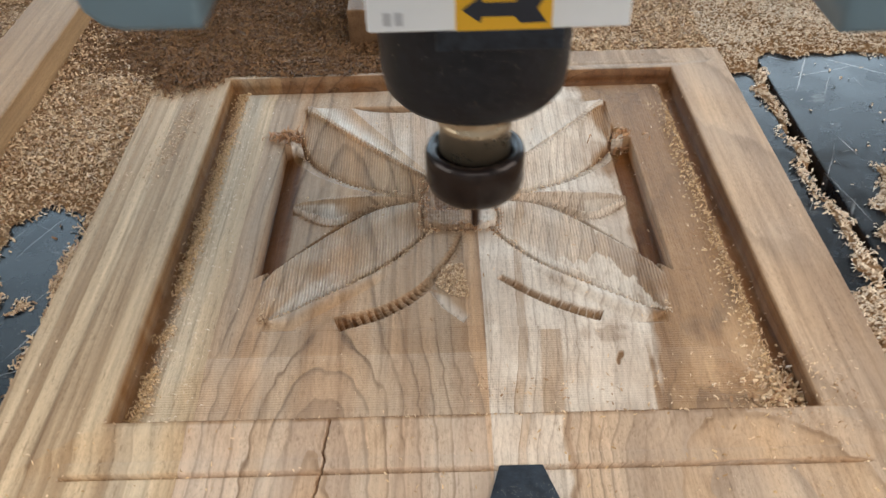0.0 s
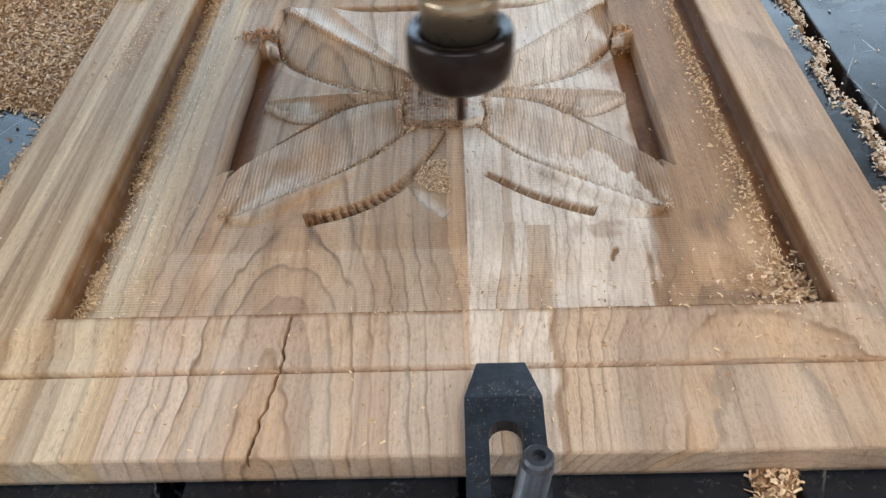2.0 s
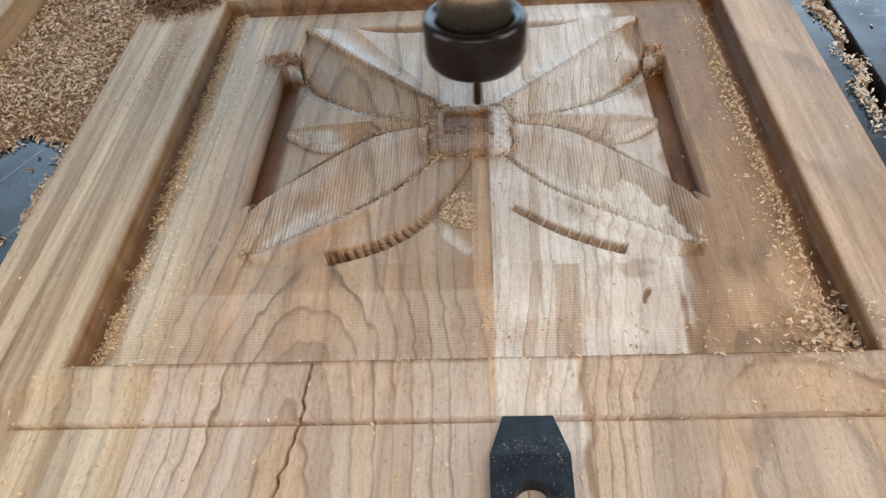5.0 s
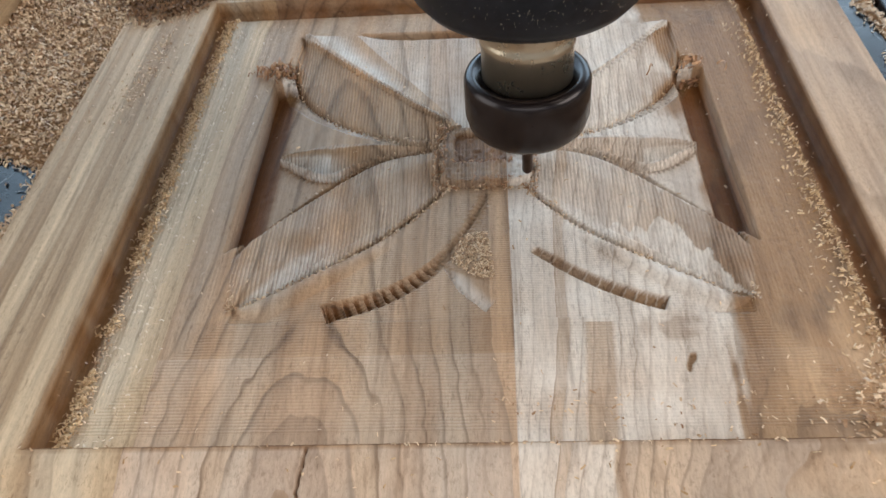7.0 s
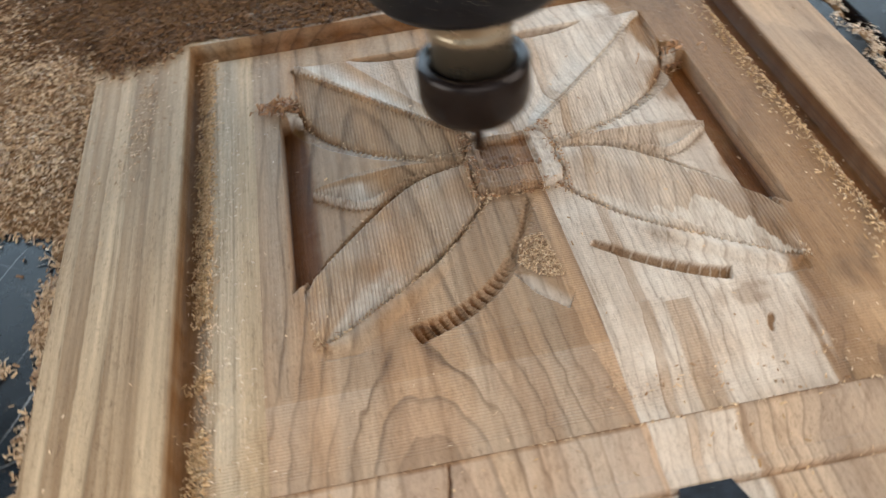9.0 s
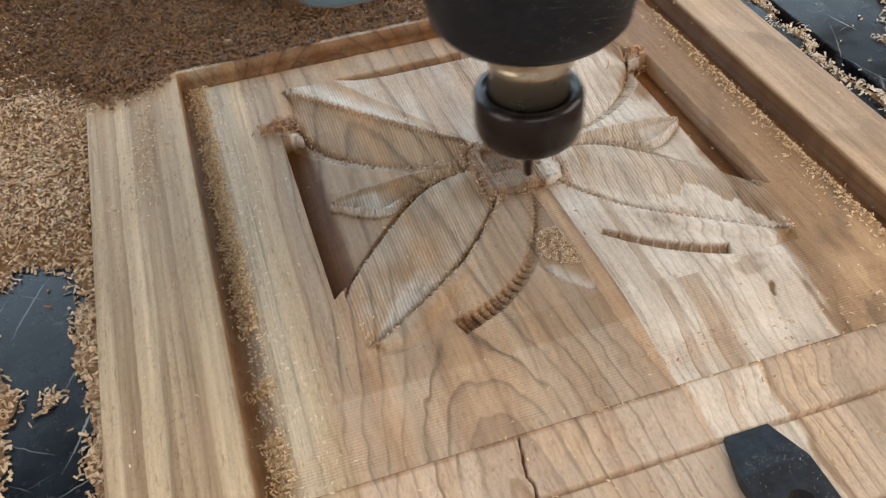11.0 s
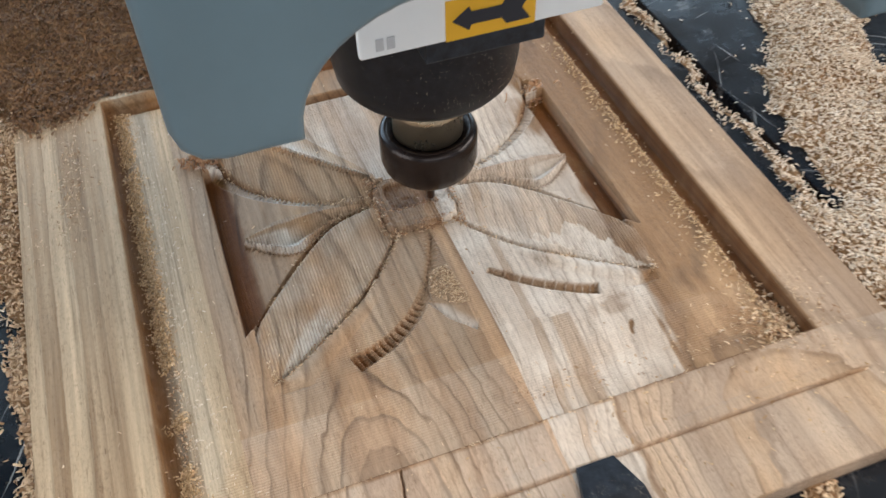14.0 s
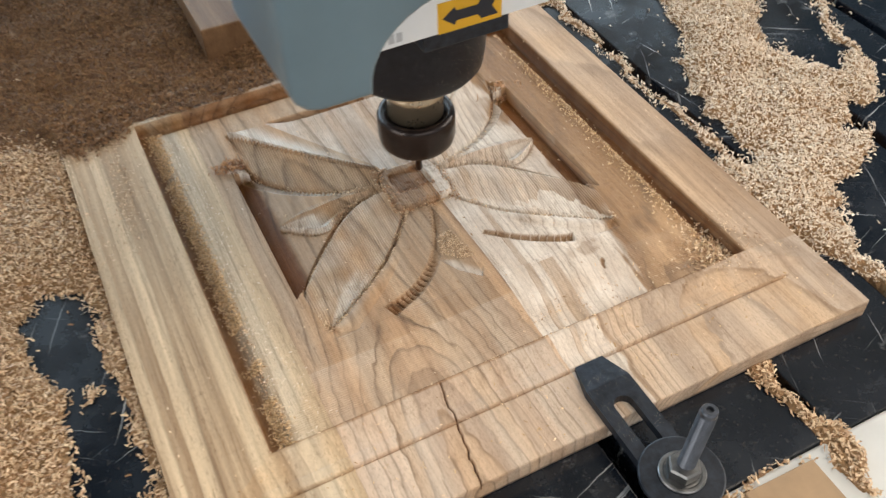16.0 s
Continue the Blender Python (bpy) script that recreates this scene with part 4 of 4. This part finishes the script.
    p[:, 0] = 2.5 + p[:, 0] * np.where(g.uniform(0, 1, len(p)) < 0.85, 1, -1)
    dots = np.stack([g.uniform(-11, 5, 1100), g.uniform(-67, -43, 1100)], -1)
    dots = dots[inside(dots[:, 0], dots[:, 1], [(-7, -45), (3, -42), (5, -68), (1, -69), (-10, -58)])]
    x, y = np.concatenate([p, dots]).T / 1000
    ob = flakes("wood_fibres", np.stack([x, y, carved(x, y)[0] + 0.0004], -1), 0.0013, CHIP, 66, 0.7)
    tagged(ob, "torn brown fibres along the carved creases", "wood fibres", kind="stuff")
    x, y = g.uniform(WEST + 0.004, EAST - 0.004, 190), g.uniform(NEAR + 0.004, -0.137, 190)
    away = ~((np.abs(x - 0.0205) < 0.014) & (y < -0.155))
    x, y = x[away], y[away]
    ob = flakes("wood_shavings", np.stack([x, y, carved(x, y)[0] + 0.0007], -1), 0.0016, CHIP_GOLD, 67, 0.9)
    tagged(ob, "loose tan shavings scattered on the panel's near rim", "wood shavings", kind="stuff")
    x, y = 0.134 - np.abs(g.normal(0, 0.010, 420)), -0.133 + np.abs(g.normal(0, 0.013, 420))
    ob = flakes("wood_chips", np.stack([x, y, carved(x, y)[0] + g.uniform(0.0003, 0.003, x.shape)], -1), 0.0024, CHIP, 65, 0.8)
    tagged(ob, "little heap of tan chips in the groove's corner", "wood chips", kind="stuff")
    x = np.concatenate([g.normal(-0.0915, 0.0045, 90), g.normal(0.0925, 0.0025, 50)])
    y = np.concatenate([g.normal(0.068, 0.0026, 90), g.normal(0.061, 0.0022, 50)])
    ob = flakes("wood_shavings", np.stack([x, y, carved(x, y)[0] + g.uniform(0.0008, 0.0035, x.shape)], -1), 0.0027, CHIP_TORN, 64, 0.9)
    tagged(ob, "curly torn shavings at the ends of the carved slots", "wood shavings", kind="stuff")
    for at, count in (((-0.0915, 0.0685), 16), ((0.0925, 0.0615), 7), ((-0.092, 0.070), 8)):
        ribbons = bmesh.new()
        for _ in range(count):
            cx, cy = at[0] + g.normal(0, 0.005), at[1] + g.normal(0, 0.0022)
            size, turn, lean, wide = g.uniform(0.0010, 0.0028), g.uniform(0, 6.28), g.uniform(-0.6, 0.6), g.uniform(0.0005, 0.0011)
            base = float(carved(np.array([cx]), np.array([cy]))[0][0]) + size * 0.9
            ring = []
            for k in range(13):
                a = g.uniform(-0.05, 0.05) + 0.42 * k
                grow = size * (0.7 + 0.04 * k)
                along, up = grow * math.cos(a), grow * math.sin(a)
                side = wide * 0.5
                spot = Vector((cx + along * math.cos(turn) - (0.0003 * k) * math.sin(turn), cy + along * math.sin(turn) + (0.0003 * k) * math.cos(turn), base + up))
                out = Vector((-math.sin(turn), math.cos(turn), lean)) * side
                ring.append((ribbons.verts.new(spot - out), ribbons.verts.new(spot + out)))
            for (a, b), (c, d) in zip(ring, ring[1:]):
                ribbons.faces.new((a, b, d, c))
        ob = obj("wood_curls", ribbons, CHIP_TORN, smooth=True)
        tagged(ob, "curled brown wood shavings torn up at a carved slot's end", "wood shavings", kind="stuff")
    x, y = g.uniform(-0.021, 0.025, 1500), g.uniform(-0.020, 0.026, 1500)
    edge = np.abs(np.maximum(np.abs(1000 * x - 2.5), np.abs(1000 * y - 3)) - 18) < 2.8
    edge = edge & (rough_noise(1000 * x, 1000 * y, 5, 44) > -0.15) | (np.abs(1000 * y + 2) < 1.8) & (np.abs(1000 * x - 1) < 12)
    x, y = x[edge], y[edge]
    z = carved(x, y)[0]
    ob = flakes("wood_chips", np.stack([x, y, z + 0.0008], -1), 0.0014, CHIP_TORN, 62, 0.7)
    tagged(ob, "torn reddish wood fibres round the carving's middle", "wood chips", kind="stuff")


# ---- clamp ----
def clamp():
    thing = tagged(new("hold_down_clamp"), "black slotted steel clamp with stud, pressing on the panel", "clamp", "panel clamps")
    cx, z0, z1 = 0.0205, RIM + 0.0002, RIM + 0.0052
    bm = bmesh.new()
    outer = [(-0.0078, -0.1575), (0.0078, -0.1575), (0.0120, -0.1735), (0.0120, -0.243), (-0.0120, -0.243), (-0.0120, -0.1735)]
    hole = [(0.0050 * math.cos(a), -0.1875 + 0.0050 * math.sin(a)) for a in [radians(d) for d in range(0, 181, 20)]]
    hole += [(0.0050 * math.cos(a), -0.2345 + 0.0050 * math.sin(a)) for a in [radians(d) for d in range(180, 361, 20)]]
    loops = []
    for pts in (outer, hole):
        vs = [bm.verts.new((cx + x, y, z0)) for x, y in pts]
        loops += [bm.edges.new((a, b)) for a, b in zip(vs, vs[1:] + vs[:1])]
    fill = bmesh.ops.triangle_fill(bm, use_beauty=True, use_dissolve=False, edges=loops)
    faces = [f for f in fill["geom"] if isinstance(f, bmesh.types.BMFace)]
    up = bmesh.ops.extrude_face_region(bm, geom=faces)
    for v in up["geom"]:
        if isinstance(v, bmesh.types.BMVert):
            v.co.z = z1 - (0.0026 if v.co.y > -0.163 else 0)
    bmesh.ops.recalc_face_normals(bm, faces=bm.faces[:])
    part("strap", bm, STEEL_BLACK, thing)
    at = (cx, -0.2300)
    z2 = z1 + 0.0028
    part("large_washer", lathe([(0.0182, z1 + 0.0001), (0.0189, z1 + 0.0005), (0.0189, z2 - 0.0004), (0.0182, z2), (0.005, z2)], 48, at), STEEL_BLACK, thing, "", False)
    part("washer", lathe([(0.0102, z2 + 0.0001), (0.0105, z2 + 0.0006), (0.0105, z2 + 0.0013), (0.0100, z2 + 0.0018), (0.0086, z2 + 0.0018), (0.0080, z2 + 0.0014), (0.0052, z2 + 0.0014)], 48, at), ZINC_DARK, thing, "dull zinc washer with a bright rim")
    part("hex_nut", lathe([(0.0070, z2 + 0.0018), (0.0076, z2 + 0.0026), (0.0076, z2 + 0.0074), (0.0067, z2 + 0.0084), (0.0044, z2 + 0.0084)], 6, at), ZINC_DARK, thing)
    prof = [(0.0038, BED - 0.018)]
    z = z1 - 0.015
    while z < z2 + 0.043:
        prof += [(0.0040, z), (0.0036, z + 0.0006)]
        z += 0.0012
    prof += [(0.0036, z2 + 0.0450), (0.0030, z2 + 0.0458), (0.0016, z2 + 0.0458), (0.0014, z2 + 0.0440)]
    stud = lathe(prof, 24, at)
    for v in stud.verts:
        v.co.x += 0.10 * max(0.0, v.co.z - z2)
    part("stud", stud, STUD, thing, "blackened threaded stud leaning a little")
    part("heel_block", box(cx - 0.009, cx + 0.009, -0.2375, -0.2325, BED + 0.0001, z0 - 0.0001, 0.0008), STEEL_BLACK, thing)
    return thing


# ---- spindle head ----
HEAD_ROWS = [
    (0, 9.5, -16.5), (0.1, 1.3, -14.5), (0.2, -7.8, -16.7), (0.3, -13.7, -22.0), (0.4, -11.9, -20.9), (0.5, -17.6, -10.4), (0.6, -17.6, -2.1),
    (0.7, -20.5, 12.9), (0.8, -20.2, 14.1), (0.9, -16.9, 22.7), (1, -5.4, 26.9), (1.1, 8.1, 30.6), (1.2, 18.0, 24.1), (1.3, 23.0, 25.0),
    (1.4, 21.8, 16.7), (1.5, 21.8, 12.8), (1.6, 20.7, -0.5), (1.7, 18.6, -18.5), (1.8, 17.5, -29.7), (1.9, 15.8, -23.1), (2, 10.1, -15.6),
    (2.1, -8.0, -18.2), (2.2, -19.8, -18.4), (2.3, -18.8, -17.9), (2.4, -17.6, -13.3), (2.5, -15.7, -2.8), (2.6, -16.0, 3.2), (2.7, -15.8, 15.7),
    (2.8, -16.1, 18.7), (2.9, -12.9, 28.3), (3, -2.3, 32.0), (3.1, 8.7, 31.7), (3.2, 15.3, 25.7), (3.3, 18.6, 21.2), (3.4, 19.3, 15.2),
    (3.5, 20.9, 7.0), (3.6, 19.8, -9.8), (3.7, 20.1, -14.0), (3.8, 19.0, -17.2), (3.9, 14.4, -15.1), (4, 0.6, -12.3), (4.1, -10.4, -14.1),
    (4.2, -14.9, -17.4), (4.4, -16.0, -8.0), (4.6, -16.0, 8.0), (4.8, -10.0, 17.0), (5, 6.0, 20.0), (5.2, 16.0, 12.0), (5.4, 16.0, -10.0),
    (5.6, 8.0, -18.0), (5.8, -10.0, -18.0), (5.95, -15.0, -8.0), (6.15, -15.0, 10.0), (6.3, -12.8, 20.1), (6.4, -9.4, 21.9), (6.5, 4.3, 25.1),
    (6.6, 13.2, 24.3), (6.7, 17.0, 21.8), (6.8, 17.1, 12.1), (6.9, 17.6, -2.8), (7, 18.5, -11.6), (7.1, 14.8, -8.7), (7.2, -0.6, -8.0),
    (7.3, -11.1, -10.0), (7.4, -12.8, -11.6), (7.5, -11.1, -6.8), (7.6, -11.9, 3.7), (7.7, -13.1, 16.0), (7.8, -11.5, 19.0), (7.9, -0.7, 24.6),
    (8, 12.0, 19.9), (8.1, 16.8, 17.5), (8.2, 16.8, 9.3), (8.3, 17.2, -5.1), (8.4, 17.5, -11.3), (8.5, 12.5, -10.6), (8.6, 0.9, -8.8),
    (8.7, -2.1, -9.4), (8.8, -0.4, -5.7), (8.9, -3.2, -0.9), (9, -10.0, 11.7), (9.1, -18.6, 20.7), (9.2, -11.0, 14.0), (9.3, 5.6, 20.5),
    (9.4, 13.5, 17.6), (9.5, 16.5, 11.9), (9.6, 16.1, -0.3), (9.7, 15.7, -7.5), (9.85, 8.0, -12.0), (10, -6.0, -12.0), (10.15, -12.0, -4.0),
    (10.35, -10.0, 10.0), (10.55, 2.0, 14.0), (10.7, 13.0, 10.0), (10.85, 14.0, -6.0), (11, 4.0, -10.0), (11.15, -8.0, -8.0), (11.3, -11.0, 2.0),
    (11.5, -6.0, 12.0), (11.65, 5.0, 15.0), (11.8, 15.0, 17.1), (11.9, 11.6, 2.1), (12, 15.2, -4.0), (12.1, 9.5, 3.5), (12.2, -2.9, 6.7),
    (12.3, -8.4, 1.8), (12.4, -6.9, 3.9), (12.5, -5.0, 12.0), (12.6, -0.4, 13.8), (12.7, 10.8, 15.5), (12.8, 17.6, 16.5), (12.9, 15.6, 9.9),
    (13, 13.4, -2.2), (13.1, 9.0, -4.8), (13.2, -0.6, -3.6), (13.3, -0.1, -2.8), (13.4, 1.9, 2.2), (13.5, -2.7, 13.1), (13.6, -5.9, 9.8),
    (13.8, 9.7, 19.0), (14, 10.1, -0.7), (14.2, 17.2, 11.1), (14.4, -0.1, 6.0), (14.5, 1.1, 11.5), (14.6, 2.5, 15.5), (14.7, 5.3, 14.2),
    (14.8, 9.4, 11.7), (15, -2.1, 0.1), (15.2, 0.7, 5.4), (15.4, 8.7, 10.3), (15.5, 10.2, 5.0), (15.6, 5.2, 0.5), (15.8, 3.2, 4.2), (16, 9.2, 10.6),
]


def arch_plate(x0, x1, xa, xb, low, low_east, spring, crown, high, y0, y1):
    """An upright cover with a wide opening, rounded at its upper corners, between two hanging legs."""
    turn, soft = 0.037, 0.011
    pts = [(x0 + soft - soft * math.sin(radians(d)), low + soft - soft * math.cos(radians(d))) for d in range(60, -1, -30)]
    pts.append((xa, low))
    for d in range(180, 89, -9):
        pts.append((xa + turn + turn * math.cos(radians(d)), spring + (crown - spring) * math.sin(radians(d))))
    for d in range(90, -1, -9):
        pts.append((xb - turn + turn * math.cos(radians(d)), spring + (crown - spring) * math.sin(radians(d))))
    pts.append((xb, low_east))
    pts += [(x1 - soft + soft * math.sin(radians(d)), low_east + soft - soft * math.cos(radians(d))) for d in range(0, 61, 30)]
    pts += [(x1, low_east + soft), (x1, high), (x0, high), (x0, low + soft)]
    bm = bmesh.new()
    vs = [bm.verts.new((x, y0, z)) for x, z in pts]
    f = bm.faces.new(vs)
    up = bmesh.ops.extrude_face_region(bm, geom=[f])
    for v in up["geom"]:
        if isinstance(v, bmesh.types.BMVert):
            v.co.y = y1
    bmesh.ops.recalc_face_normals(bm, faces=bm.faces[:])
    rim = [e for e in bm.edges if abs(e.verts[0].co.y - e.verts[1].co.y) < 1e-6 and e.verts[0].co.y < (y0 + y1) / 2]
    bmesh.ops.bevel(bm, geom=rim, offset=0.0024, segments=3, affect="EDGES", profile=0.5)
    return bm


def spindle_head():
    head = tagged(new("spindle_head"), "router spindle with black collet nut and grey-blue cover, cutting the panel", "router spindle")
    bit = lathe([(0.0012, 0.0), (0.0020, 0.0012), (0.0020, 0.0130), (0.0023, 0.0145), (0.0023, 0.030)], 20)
    part("cutter_bit", bit, BIT, head, "slim dark cutter bit", True)
    nut = lathe([(0.008, 0.0220), (0.0165, 0.0220), (0.0193, 0.0229), (0.0215, 0.0255), (0.0225, 0.0295), (0.0225, 0.0427), (0.0217, 0.0447), (0.0200, 0.0455), (0.0186, 0.0455), (0.0176, 0.0440)], 72)
    part("collet_nut", nut, NUT_BLACK, head, "black round collet nut", True)
    shaft = lathe([(0.0160, 0.0430), (0.0160, 0.0570), (0.0165, 0.0576), (0.0165, 0.0600), (0.0161, 0.0606), (0.0161, 0.0640), (0.0168, 0.0650), (0.0168, 0.0830)], 64)
    part("spindle_shaft", shaft, STEEL, head, "turned bright steel shaft", True)
    cap = lathe([(0.018, 0.0745), (0.030, 0.0745), (0.0350, 0.0762), (0.0380, 0.0800), (0.0394, 0.0890), (0.0400, 0.1130), (0.0405, 0.36)], 80)
    part("spindle_body", cap, BODY_BLACK, head, "dusty black spindle body", True)
    part("bracket", box(-0.0155, 0.0300, -0.0500, -0.0380, 0.1160, 0.1242, 0.0006), STEEL_BLACK, head, "black bracket under the label plate")
    g = np.random.default_rng(81)
    a, z = g.normal(5.0, 0.55, 420), 0.083 + 0.032 * g.uniform(0, 1, 420) ** 1.3
    ring = np.interp(z, [0.080, 0.089, 0.113], [0.0382, 0.0396, 0.0402])
    specks = flakes("wood_dust", np.stack([ring * np.cos(a), ring * np.sin(a), z], -1), 0.00030, CHIP_PALE, 82, 1.5, head)
    tagged(specks, "pale specks of wood dust", kind="stuff")
    plate = part("label_plate", box(-0.0393, 0.0523, -0.0507, -0.0472, 0.1243, 0.156, 0.0008), WHITE, head, "white label plate")
    part("arrow_label", box(-0.0084, 0.0250, -0.0513, -0.0508, 0.1246, 0.1403), YELLOW, plate, "yellow label")
    arrow = [(-0.0068, 0.1265), (-0.0005, 0.1312), (0.0005, 0.1291), (0.0115, 0.1291), (0.0135, 0.1318), (0.0226, 0.1316), (0.0192, 0.1265), (0.0226, 0.1214),
             (0.0135, 0.1212), (0.0115, 0.1239), (0.0005, 0.1239), (-0.0005, 0.1218)]
    bm = bmesh.new()
    bm.faces.new([bm.verts.new((x + 0.0005, -0.0515, z + 0.0058)) for x, z in arrow])
    part("arrow", bm, INK, plate, "dark arrow pointing sideways")
    for k in range(2):
        part("print", box(-0.0335 + 0.004 * k, -0.0307 + 0.004 * k, -0.0511, -0.0508, 0.1270, 0.1317), PRINT, plate, "faint grey print")
    cover = arch_plate(-0.1030, 0.1116, -0.0728, 0.0876, 0.1650, 0.1590, 0.1672, 0.1970, 0.40, -0.1328, -0.0700)
    part("cover", cover, GREY, head, "grey-blue moulded cover with a wide opening", True)
    head.location = (0, 0, TOP - 0.001)
    return head


# ---- loose things ----
def batten():
    bm = box(-0.019, 0.019, -0.26, 0.26, 0, 0.022, 0.0012)
    ob = obj("wooden_batten", bm, WOOD_STICK)
    ob.matrix_world = pose(-0.2745, 0.10, BED + 0.002, 0, 0, 0.3)
    return tagged(ob, "sawn tan wooden batten lying among wood chips", "batten")


def rear_board():
    ob = obj("wooden_block", box(-0.068, -0.022, 0.206, 0.52, BED + 0.0002, 0.031, 0.0012), WOOD_SHADED)
    return tagged(ob, "brown wooden block lying in the chips behind the panel, darkened for shade", "wood block")


def scrap_block():
    ob = obj("wood_offcut", box(-0.0195, 0.0195, -0.028, 0.028, 0, 0.004, 0.0006), CARD)
    ob.matrix_world = pose(0.0668, -0.2725, BED - 0.0009, 0, 0, -1)
    return tagged(ob, "plain brown wooden offcut on the machine's front beam", "offcut")


# ---- the unseen workshop round it, openings cut to suit the lamps ----
def workshop():
    def wall(name, b, mat, kind="structure"):
        ob = obj(name, b, mat)
        return tagged(ob, kind=kind)
    wall("floor", box(-4, 4, -4, 4, -0.9, -0.8), CONCRETE)
    bm = bmesh.new()
    for x0, x1, y0, y1 in ((-4, -0.3, -4, 4), (2.3, 4, -4, 4), (-0.3, 2.3, -4, -1.9), (-0.3, 2.3, 0.1, 4)):
        add_box(bm, x0, x1, y0, y1, 3.02, 3.12)
    wall("ceiling", bm, PLASTER)
    wall("wall_north", box(-4, 4, 3.0, 3.15, -0.8, 0.35), PLASTER)
    wall("wall_north_lintel", box(-0.6, 4, 3.0, 3.15, 1.75, 3.0), PLASTER)
    wall("wall_north_pier", box(-4, -2.8, 3.0, 3.15, 1.75, 3.0), PLASTER)
    wall("wall_north_head", box(-2.8, -0.6, 3.0, 3.15, 2.82, 3.0), PLASTER)
    wall("wall_south", box(-4, 4, -3.75, -3.6, -0.8, 1.0), PLASTER)
    wall("wall_south_lintel", box(-4, 4, -3.75, -3.6, 2.42, 3.0), PLASTER)
    wall("wall_east", box(3.6, 3.75, -3.6, 3.6, -0.8, 0.78), PLASTER)
    wall("wall_east_lintel", box(3.6, 3.75, -3.6, 3.6, 2.32, 3.0), PLASTER)
    wall("wall_east_end", box(3.6, 3.75, 1.05, 3.6, 0.78, 2.32), PLASTER)
    wall("wall_east_corner", box(3.6, 3.75, -3.6, -2.45, 0.78, 2.32), PLASTER)
    wall("wall_west", box(-3.75, -3.6, 0.7, 3.6, -0.8, 3.0), PLASTER)
    wall("wall_west_end", box(-3.75, -3.6, -3.6, -2.3, -0.8, 3.0), PLASTER)
    stand = tagged(new("machine_stand"), "white painted stand under the machine bed", "machine stand")
    for x in (-0.5, 0.52):
        for y in (-0.2, 0.85):
            part("leg", box(x - 0.04, x + 0.04, y - 0.04, y + 0.04, -0.8, BED - 0.0505, 0.004), FRAME_WHITE, stand)


workshop()
machine_bed()
gantry()
carved_panel()
near_clamp = clamp()
copy_thing(near_clamp, pose(0.0405, 0.0, 0, 0, 0, 180))
head = spindle_head()
batten()
rear_board()
scrap_block()
chips_on_bed()
chips_on_panel()
dust_on_clamps()


def motions():
    walk(head, [(t, pose(x / 1000, y / 1000, TOP - 0.001)) for t, x, y in HEAD_ROWS])


motions()
